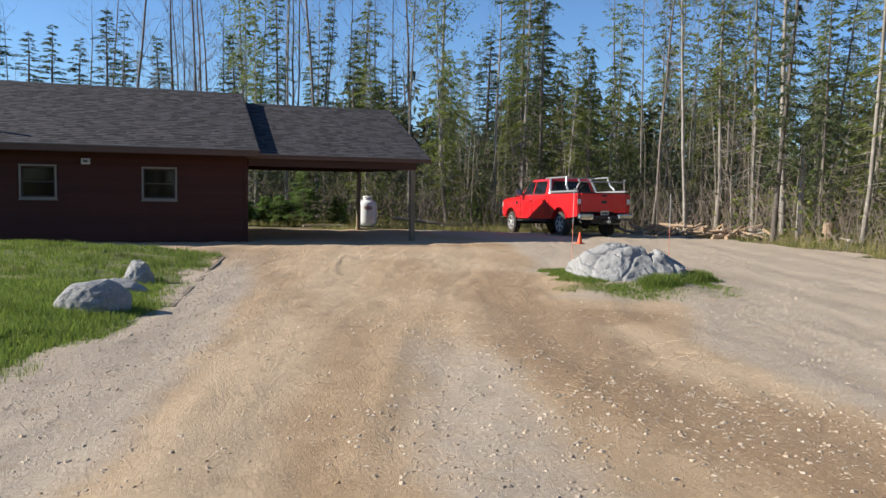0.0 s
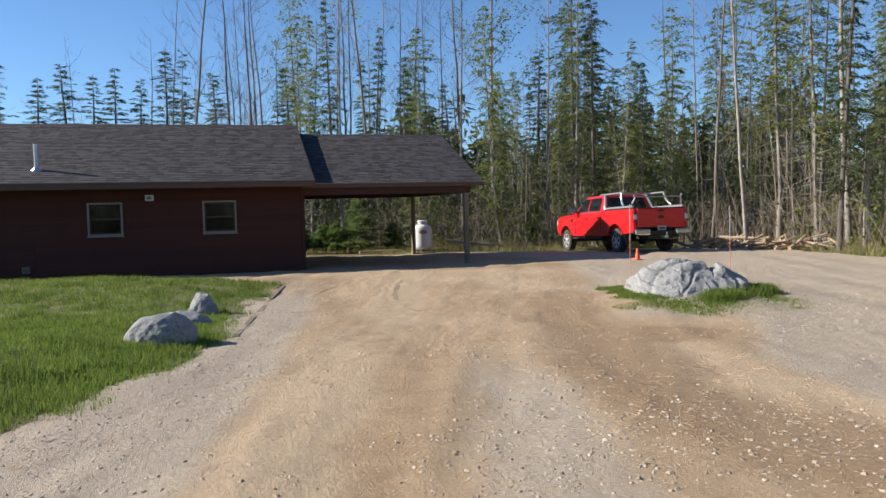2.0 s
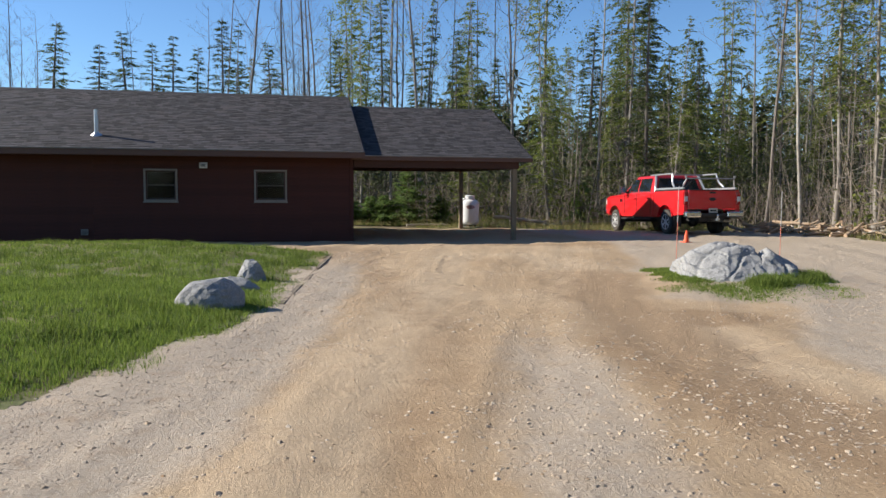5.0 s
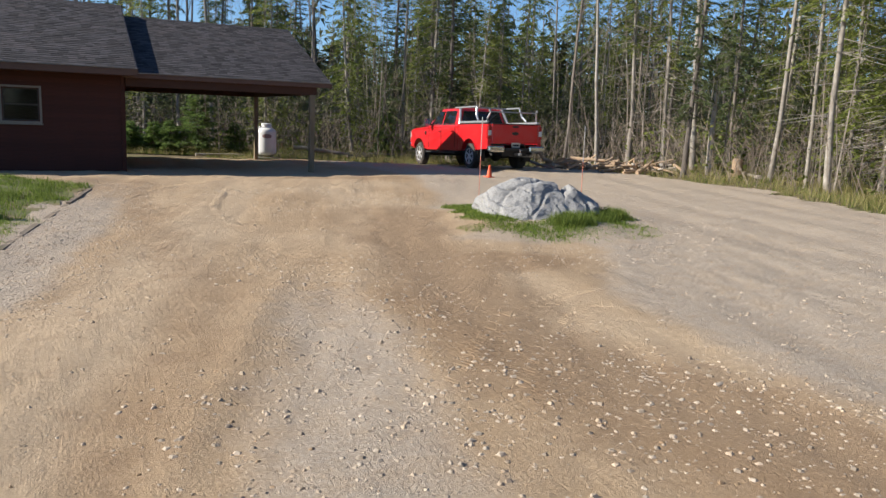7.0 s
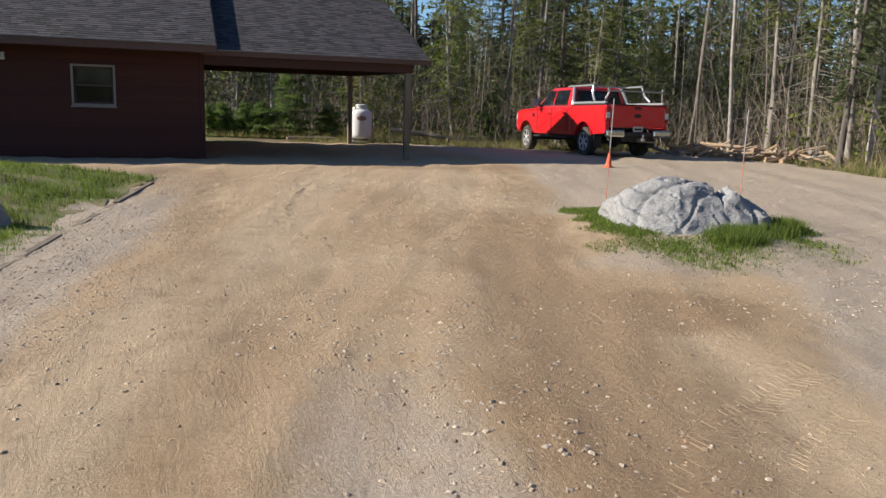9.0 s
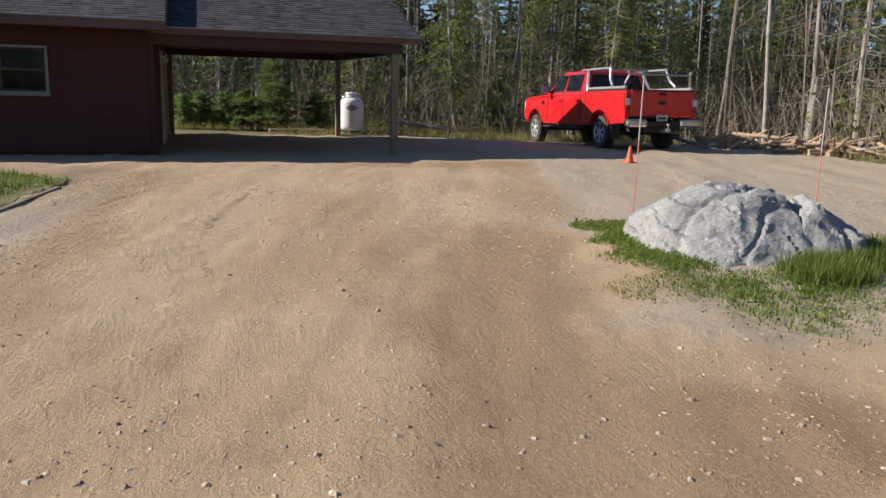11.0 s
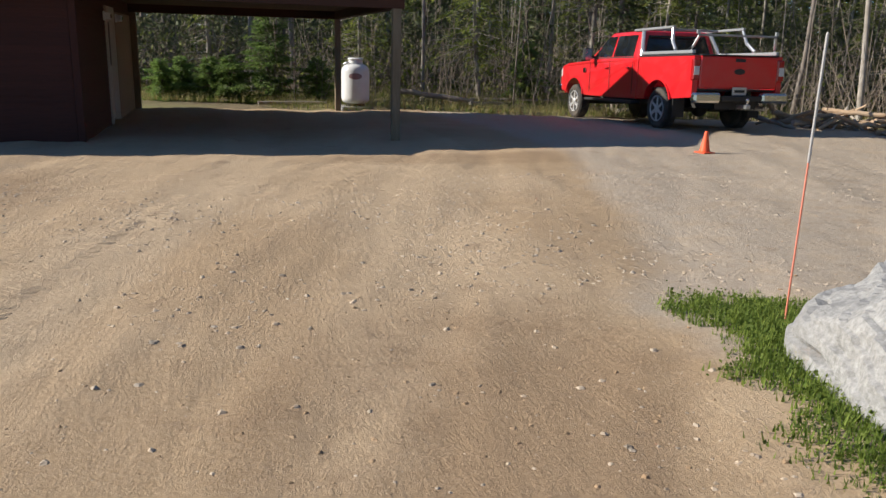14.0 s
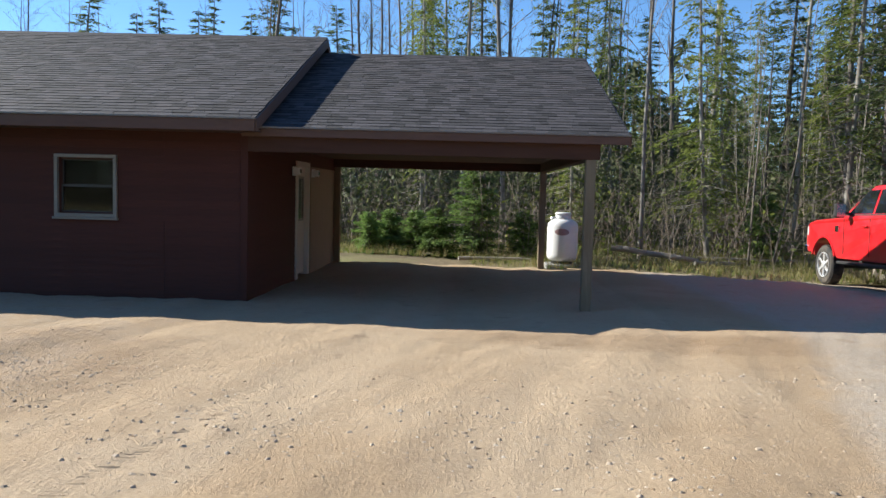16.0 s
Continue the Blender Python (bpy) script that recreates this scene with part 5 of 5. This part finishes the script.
def far_woods():
    """Distant trees round the whole clearing, counted by nobody; an unseen stand behind the camera is added."""
    g = np.random.default_rng(4)
    C, D = [], []
    verts, faces = [], []

    def tree(x, y, h, r, n):
        stick(verts, faces, np.array([x, y, -0.5]), np.array([x + g.normal(0, 0.3), y, h]), 0.12, 0.03, 4)
        u, w = g.uniform(0.03, 1, n), g.uniform(0, 2 * math.pi, n)
        q = r * (1 - u) ** 0.8 * g.uniform(0.2, 1, n)
        C.append(np.stack([x + q * np.cos(w), y + q * np.sin(w), h * u], 1))
        D.append(np.stack([np.cos(w), np.sin(w), np.full(n, -0.5)], 1))
    for k in range(480):
        a = g.uniform(-0.35, 1.75)
        dist = g.uniform(40, 66)
        x, y = 2 + dist * math.cos(a), 10 + dist * math.sin(a)
        if x > 9:
            tree(x, y, g.uniform(5.5, 9.5), g.uniform(1.5, 2.3), 170)
        else:
            tree(x, y, g.uniform(4.5, 7.0), g.uniform(1.4, 2.2), 160)
    for k in range(200):
        a = g.uniform(1.75, 3.4)
        dist = g.uniform(60, 85)
        tree(2 + dist * math.cos(a), 10 + dist * math.sin(a), g.uniform(5, 8), g.uniform(1.5, 2.4), 120)
    # Unseen trees behind the camera, added to darken the panes and front wall.
    for k in range(260):
        tree(g.uniform(-34, 44), g.uniform(-34, -13), g.uniform(9, 15), g.uniform(1.8, 2.8), 160)
    cv, cf = sprigs(g, np.concatenate(C), np.concatenate(D), 0.35, 0.8, 0.16, 0.5, True)
    tagged(new("far_woods", from_arrays("far_woods", cv, cf, SHADE)), "distant dark conifer woods round the clearing, with unseen trees added behind the camera", "woods", kind="stuff")
    tagged(new("far_trunks", from_arrays("far_trunks", verts, faces, BARK)), "distant grey tree trunks in the woods, with unseen ones added behind the camera", "woods", kind="stuff")


far_woods()


def thicket():
    """A dense low tangle of evergreen regrowth deep between the trunks."""
    g = np.random.default_rng(19)
    C = []
    while len(C) < 85000:
        x, y = g.uniform(-8, 46), g.uniform(2, 60)
        d = edge_dist(x, y)
        if x < 9 and y > 30:
            if not 36 < y < 46:
                continue
            d = 9.0
        if 4 < d < 24 and y > 8 - x * 0.1 and noise.noise(Vector((x * 0.3, y * 0.3, 14.0))) > -0.3:
            C.append((x, y, level(x, y) + g.uniform(0.03, 1.0) ** 1.2 * (2.0 + 0.10 * d)))
    cv, cf = sprigs(g, np.array(C), np.tile((0, 0, -0.2), (len(C), 1)), 0.14, 0.38, 0.16, 1.0, True)
    tagged(new("thicket", from_arrays("thicket", cv, cf, SHADE)), "dense dark evergreen regrowth between the trunks", "thicket", kind="stuff")


thicket()


def undergrowth():
    """Dry twigs and saplings in the edge of the woods."""
    g = np.random.default_rng(8)
    verts, faces = [], []
    n = 0
    while n < 5200:
        x, y = g.uniform(-3, 40), g.uniform(5, 60)
        d = edge_dist(x, y)
        if d < -0.8 or d > 18 or g.random() < d / 24:
            continue
        n += 1
        p = np.array([x, y, level(x, y) - 0.05])
        L = g.uniform(0.5, 2.4) * (1 + (g.random() < 0.15) * 1.4)
        q = p + np.array([g.normal(0, 0.28), g.normal(0, 0.28), 0.9]) * L
        stick(verts, faces, p, q, 0.009, 0.003, 3)
        for k in range(3):
            m0 = p + (q - p) * g.uniform(0.3, 0.9)
            stick(verts, faces, m0, m0 + np.array([g.normal(0, 0.3), g.normal(0, 0.3), g.uniform(0, 0.45)]) * L * 0.6, 0.005, 0.002, 3)
    tagged(new("undergrowth", from_arrays("undergrowth", verts, faces, TWIG)), "tangle of dry leafless twigs along the woods' edge", "undergrowth", kind="stuff")
    C = []
    while len(C) < 9000:
        x, y = g.uniform(-3, 30), g.uniform(6, 45)
        d = edge_dist(x, y)
        if -0.5 < d < 9 and noise.noise(Vector((x * 0.5, y * 0.5, 2.0))) > 0.05:
            C.append((x, y, level(x, y) + g.uniform(0.1, 1.5) ** 1.3))
    cv, cf = sprigs(g, np.array(C), np.tile((0, 0, 0.2), (len(C), 1)), 0.08, 0.2, 0.3, 1.0)
    tagged(new("low_shrubs", from_arrays("low_shrubs", cv, cf, CEDAR)), "sparse green shrub leaves under the trees", "shrubs", kind="stuff")


undergrowth()


def saplings():
    """Thin pale stems of young hardwoods, standing close along the edge."""
    g = np.random.default_rng(41)
    verts, faces = [], []
    n = 0
    while n < 290:
        x, y = g.uniform(-3, 36), g.uniform(8, 52)
        d = edge_dist(x, y)
        if d < 0.2 or d > 15 or (x < 9 and y < 35):
            continue
        n += 1
        p = np.array([x, y, level(x, y) - 0.1])
        L, r = g.uniform(2.5, 9.0), g.uniform(0.012, 0.035)
        lean = g.normal(0, 0.05, 2)
        for i in range(3):
            q = p + np.array([lean[0] + g.normal(0, 0.03), lean[1] + g.normal(0, 0.03), 1.0]) * L / 3
            stick(verts, faces, p, q, r * (1 - 0.28 * i), r * (0.72 - 0.28 * i), 4)
            for j in range(3 * i):
                m0 = p + (q - p) * g.uniform(0, 1)
                stick(verts, faces, m0, m0 + np.array([g.normal(0, 0.35), g.normal(0, 0.35), g.uniform(0.1, 0.6)]) * 0.9, 0.006, 0.002, 3)
            p = q
    tagged(new("saplings", from_arrays("saplings", verts, faces, SAPLING)), "thin grey leafless saplings along the woods' edge", "saplings", kind="stuff")


saplings()


# ---- felled wood ----
def log(name, label, p0, p1, r, mat, seed, cat="log", group="felled wood"):
    g = random.Random(seed)
    a, b = Vector(p0), Vector(p1)
    mid = (a + b) / 2
    a, b = a - mid, b - mid
    pts, rad = [], []
    for i in range(6):
        u = i / 5
        pts.append(a.lerp(b, u) + Vector((g.uniform(-1, 1), g.uniform(-1, 1), g.uniform(-1, 1))) * r * 0.25)
        rad.append(r * (1 - 0.3 * u) * g.uniform(0.85, 1.1))
    ob = new(name, mesh_of(tube(pts, rad, 9), name, mat))
    ob.matrix_world = Matrix.Translation(mid)
    return tagged(ob, label, cat, group)


g = random.Random(31)
for k in range(90):
    u = g.random()
    cx, cy = 15.0 + 2.6 * u + g.gauss(0, 0.35), 25.2 - 3.3 * u + g.gauss(0, 0.35)
    a = radians(-45 + g.gauss(0, 60))
    L = g.uniform(0.2, 0.75)
    r = g.uniform(0.025, 0.07)
    z = level(cx, cy) + r + 0.28 * abs(g.gauss(0, 0.5))
    dz = g.uniform(-0.18, 0.25)
    p0 = (cx - math.cos(a) * L, cy - math.sin(a) * L, max(level(cx, cy) + r * 0.6, z - dz))
    p1 = (cx + math.cos(a) * L, cy + math.sin(a) * L, max(level(cx, cy) + r * 0.6, z + dz))
    log("log", "freshly split tan log in a low brush pile" if k % 3 else "weathered grey limb in a low brush pile", p0, p1, r, WOOD if k % 3 else GREYWOOD, 200 + k)
for k, (x, y, a, L, r) in enumerate(((8.7, 32.4, -18, 1.1, 0.09), (10.2, 32.0, 10, 0.6, 0.06), (13.6, 30.2, 35, 0.5, 0.07), (11.6, 32.9, -8, 1.6, 0.05), (18.4, 19.4, 60, 0.9, 0.06), (17.6, 22.4, -70, 0.8, 0.05), (4.6, 31.6, 6, 0.9, 0.05))):
    z = level(x, y) + r
    ca, sa = math.cos(radians(a)), math.sin(radians(a))
    log("log", "pale weathered fallen limb on dry grass", (x - ca * L, y - sa * L, z + 0.25 * (k == 0)), (x + ca * L, y + sa * L, z), r, GREYWOOD, 300 + k)


def stump(x, y, r, h, mat, label):
    bm = lathe([(r * 1.35, -0.15), (r * 1.15, 0.05), (r, h * 0.5), (r * 0.97, h - 0.02), (r * 0.85, h)], 14)
    gg = random.Random(int(x * 10))
    for v in bm.verts:
        v.co.z += gg.uniform(-0.03, 0.05) * (v.co.z > h * 0.6)
        v.co.x *= gg.uniform(0.92, 1.08)
    ob = new("tree_stump", mesh_of(bm, "tree_stump", mat))
    ob.matrix_world = pose(x, y, level(x, y))
    return tagged(ob, label, "stump")


stump(18.3, 19.9, 0.16, 0.5, WOOD, "short pale cut tree stump at the woods' edge")
for x, y, h in ((18.2, 21.0, 2.9), (17.3, 24.0, 1.9), (13.9, 31.5, 2.3)):
    t = thing("dead_snag", "broken dead grey tree trunk standing at the edge", "snag", pose(x, y, level(x, y)))
    gg = np.random.default_rng(int(x * 7))
    v, f, pts = bent_trunk(gg, h, 0.10, 0.01, 8, 4)
    v2 = [(p[0] * (1 + 0.9 * p[2] / h), p[1] * (1 + 0.9 * p[2] / h), p[2]) for p in v]
    for k in range(5):
        p = along(pts, gg.uniform(0.3, 0.9))
        stick(v2, f, p, p + gg.normal(0, 0.25, 3), 0.02, 0.006, 4)
    tr = new("trunk", from_arrays("trunk", v2, f, GREYWOOD, True))
    tr.parent = t


# ---- grass, gravel ----
def blades(name, label, count, inside, mat, lo, hi, xr, yr, seed, per=4):
    g = np.random.default_rng(seed)
    verts, faces, n = [], [], 0
    while n < count:
        x, y = g.uniform(*xr), g.uniform(*yr)
        k = inside(x, y)
        if k <= 0 or g.random() > k:
            continue
        n += 1
        z = level(x, y)
        for _ in range(per):
            a = g.uniform(0, 2 * math.pi)
            h = g.uniform(lo, hi) * (0.6 + 0.4 * k)
            bx, by = x + g.normal(0, 0.03), y + g.normal(0, 0.03)
            w = 0.004 + 0.004 * g.random()
            dx, dy = math.cos(a), math.sin(a)
            lean = g.uniform(0.1, 0.8) * h
            i = len(verts)
            verts += [(bx - dy * w, by + dx * w, z - 0.01), (bx + dy * w, by - dx * w, z - 0.01), (bx + dx * lean, by + dy * lean, z + h)]
            faces.append((i, i + 1, i + 2))
    return tagged(new(name, from_arrays(name, verts, faces, mat)), label, "grass", kind="stuff")


def lawn_cover(x, y):
    d = grass_edge(y) - x + 0.35 * noise.noise(Vector((x * 1.1, y * 1.1, 4.2)))
    if y > 21.4:
        return 0
    return max(0.0, min(1.0, d / 0.4 + 0.15)) * (0.75 + 0.4 * noise.noise(Vector((x * 0.6, y * 0.6, 0))))


def near_line(x, y, a, b):
    """Distance from a place to the line from a to b."""
    ax, ay, bx, by = *a, *b
    u = max(0.0, min(1.0, ((x - ax) * (bx - ax) + (y - ay) * (by - ay)) / ((bx - ax) ** 2 + (by - ay) ** 2)))
    return math.hypot(x - ax - u * (bx - ax), y - ay - u * (by - ay))


def island_cover(x, y):
    n = 0.28 * noise.noise(Vector((x * 1.9, y * 1.9, 8))) + 0.12 * noise.noise(Vector((x * 6, y * 6, 8)))
    west = (0.55 - near_line(x, y, (5.30, 11.95), (5.92, 13.75)) + n) * 3.0
    tail = (0.48 - near_line(x, y, (4.85, 11.3), (5.4, 11.2)) + n) * 1.1
    east = (0.46 - near_line(x, y, (6.05, 11.1), (7.35, 11.85)) + n) * 3.0
    faint = (0.8 - near_line(x, y, (5.3, 10.5), (6.7, 10.9)) + n) * 0.25
    return max(0.0, min(1.0, max(west, tail, east, faint)))


def rough_cover(x, y):
    d = edge_dist(x, y)
    if d < -4.5 or d > 5 or on_drive(x, y) or x < -2:
        return 0
    return 0.7 + 0.5 * noise.noise(Vector((x * 0.7, y * 0.7, 3)))


blades("lawn_grass", "bright green mown grass", 32000, lawn_cover, GRASS, 0.03, 0.11, (-11, 1.3), (2.5, 21.6), 12, 5)
blades("near_lawn_grass", "bright green mown grass", 26000, lambda x, y: lawn_cover(x, y), GRASS, 0.03, 0.10, (-6.5, 0.5), (3.5, 13), 19, 5)
blades("island_grass", "tall green grass and weeds round the boulder", 5200, island_cover, GRASS, 0.02, 0.085, (4.2, 9), (9.8, 14.8), 13, 6)
blades("tall_weeds", "taller grass tufts against the boulder", 1100, lambda x, y: island_cover(x, y) * (near_line(x, y, (6.15, 11.2), (7.3, 11.9)) < 0.35), GRASS, 0.08, 0.2, (5.7, 8.2), (10.6, 12.8), 18, 6)


def clover():
    """Small round leaves of clover and weeds low round the boulder."""
    g = np.random.default_rng(27)
    C = []
    while len(C) < 13000:
        x, y = g.uniform(4.2, 9), g.uniform(9.8, 14.8)
        if g.random() < island_cover(x, y):
            C.append((x, y, level(x, y) + g.uniform(0.01, 0.06)))
    cv, cf = sprigs(g, np.array(C), np.tile((0, 0, 0.05), (len(C), 1)), 0.010, 0.026, 0.36, 0.8)
    tagged(new("clover", from_arrays("clover", cv, cf, GRASS)), "low green clover and weeds round the boulder", "clover", kind="stuff")


clover()
blades("lawn_weeds", "taller tufts of grass and weeds in the lawn", 5000, lambda x, y: max(0.0, lawn_cover(x, y) * (0.1 + 1.6 * noise.noise(Vector((x * 1.6, y * 1.6, 11))))), GRASS, 0.08, 0.2, (-9.5, 1.3), (4.5, 21.6), 16, 6)
blades("rough_grass", "patchy dry yellow grass at the woods' edge", 9000, rough_cover, DRYGRASS, 0.08, 0.32, (-2, 22), (6, 38), 14, 5)
blades("rough_green_grass", "thin green grass among the dry grass", 6000, lambda x, y: rough_cover(x, y) * 0.7, GRASS, 0.06, 0.22, (-2, 22), (6, 38), 15, 4)


def stones(name, label, count, lo, hi, xr, yr, seed, where, mat=None):
    g = np.random.default_rng(seed)
    verts, faces, n = [], [], 0
    base = [(1, 0, 0), (0.3, 0.95, 0), (-0.8, 0.6, 0), (-0.8, -0.6, 0), (0.3, -0.95, 0), (0.45, 0.3, 0.75), (-0.5, 0.1, 0.8), (0.1, -0.5, 0.7)]
    fs = [(0, 1, 5), (1, 2, 6, 5), (2, 3, 6), (3, 4, 7, 6), (4, 0, 5, 7), (5, 6, 7)]
    while n < count:
        x, y = g.uniform(*xr), g.uniform(*yr)
        if not on_drive(x, y) or g.random() > where(x, y):
            continue
        n += 1
        s = lo * (hi / lo) ** (g.random() ** 1.9)
        a = g.uniform(0, 2 * math.pi)
        ca, sa = math.cos(a) * s, math.sin(a) * s
        fl = g.uniform(0.3, 0.65)
        z = level(x, y) + ruts(x, y) + 0.005
        i = len(verts)
        for p in base:
            q = (p[0] * g.uniform(0.75, 1.2), p[1] * g.uniform(0.6, 1.0), p[2] * fl * g.uniform(0.7, 1.2))
            verts.append((x + q[0] * ca - q[1] * sa, y + q[0] * sa + q[1] * ca, z + q[2] * s))
        faces += [tuple(i + k for k in f) for f in fs]
    return tagged(new(name, from_arrays(name, verts, faces, mat or PEBBLE)), label, "gravel", kind="stuff")


def clusters(x, y):
    near = 1.3 * math.exp(-((x - 0.7) ** 2 / 0.7 + (y - 5.2) ** 2 / 1.6)) + 1.1 * math.exp(-((x - 2.6) ** 2 / 0.9 + (y - 4.8) ** 2 / 1.4)) + 0.5 * math.exp(-((x - 1.7) ** 2 / 0.8 + (y - 7.5) ** 2 / 3.0))
    return max(0.02, 0.02 + near + 0.9 * noise.noise(Vector((x * 0.5, y * 0.5, 6.0))))


stones("gravel", "loose pale gravel scattered over the packed dirt", 13000, 0.006, 0.028, (-4, 11), (1.5, 19), 21, clusters)
stones("edge_gravel", "grey gravel washed along the lawn's edge", 10000, 0.005, 0.02, (-4, 2), (3, 19), 22, lambda x, y: max(0.0, 1 - abs(x - grass_edge(y) - 0.7) / 1.1) * (y < 19))
stones("yard_gravel", "fine gravel over the far yard", 5000, 0.005, 0.014, (1, 15), (12, 26), 23, lambda x, y: 0.8)


stones("dirt_clods", "small brown clods of scuffed dirt", 6500, 0.005, 0.02, (-2, 9), (2, 20), 24, lambda x, y: 0.25 + wear_of(x, y)[1], CLOD)


def tread(name, line, width, seed):
    """Rows of low earth ridges pressed up by a tyre along a line on the drive."""
    g = random.Random(seed)
    verts, faces = [], []
    pts = [Vector((a, b, 0)) for a, b in line]
    for p, q in zip(pts, pts[1:]):
        d = (q - p)
        n = max(2, int(d.length / 0.055))
        d.normalize()
        c = Vector((-d.y, d.x, 0))
        for k in range(n):
            if g.random() < 0.25:
                continue
            o = p.lerp(q, k / n)
            for side in (-1, 1):
                a0 = o + c * side * width * 0.06 + d * g.uniform(-0.01, 0.01)
                a1 = o + c * side * width * g.uniform(0.35, 0.5) + d * 0.05
                h = g.uniform(-0.001, 0.002)
                i0 = len(verts)
                for e, t in ((a0, -1), (a0, 1), (a1, 1), (a1, -1)):
                    w = e + d * t * 0.02
                    verts.append((w.x, w.y, level(w.x, w.y) + ruts(w.x, w.y) - 0.002))
                for e in (a0, a1):
                    verts.append((e.x, e.y, level(e.x, e.y) + ruts(e.x, e.y) + 0.0075 + h))
                faces += [(i0, i0 + 4, i0 + 5, i0 + 3), (i0 + 1, i0 + 2, i0 + 5, i0 + 4), (i0, i0 + 1, i0 + 4), (i0 + 3, i0 + 5, i0 + 2)]
    me = from_arrays(name, verts, faces, DIRT)
    give_wear(me)
    return tagged(new(name, me), "tyre tread print pressed into the dirt", "tyre track", kind="stuff")


for k, (line, w) in enumerate((([(1.40, 5.4), (2.1, 6.3), (2.7, 6.9), (3.3, 7.3), (3.95, 7.6)], 0.26), ([(1.75, 5.2), (2.45, 6.05), (3.05, 6.65), (3.7, 7.05)], 0.22),
                               ([(1.52, 12.5), (1.46, 13.5), (1.58, 14.8), (1.93, 16.3), (2.5, 18.2)], 0.24),
                               ([(0.1, 15.5), (0.7, 17.2), (1.6, 18.7), (2.8, 20.0)], 0.24))):
    tread("tyre_track", line, w, 400 + k)

# single shingles last
shingle_field(car_roof, WALL_X + 0.03, CAR_X, CAR_Y, CAR_EAVE, CAR_RIDGE, 300)
shingle_field(main_roof, -10.5, 1.05, MAIN_Y, MAIN_EAVE, MAIN_RIDGE, 120)
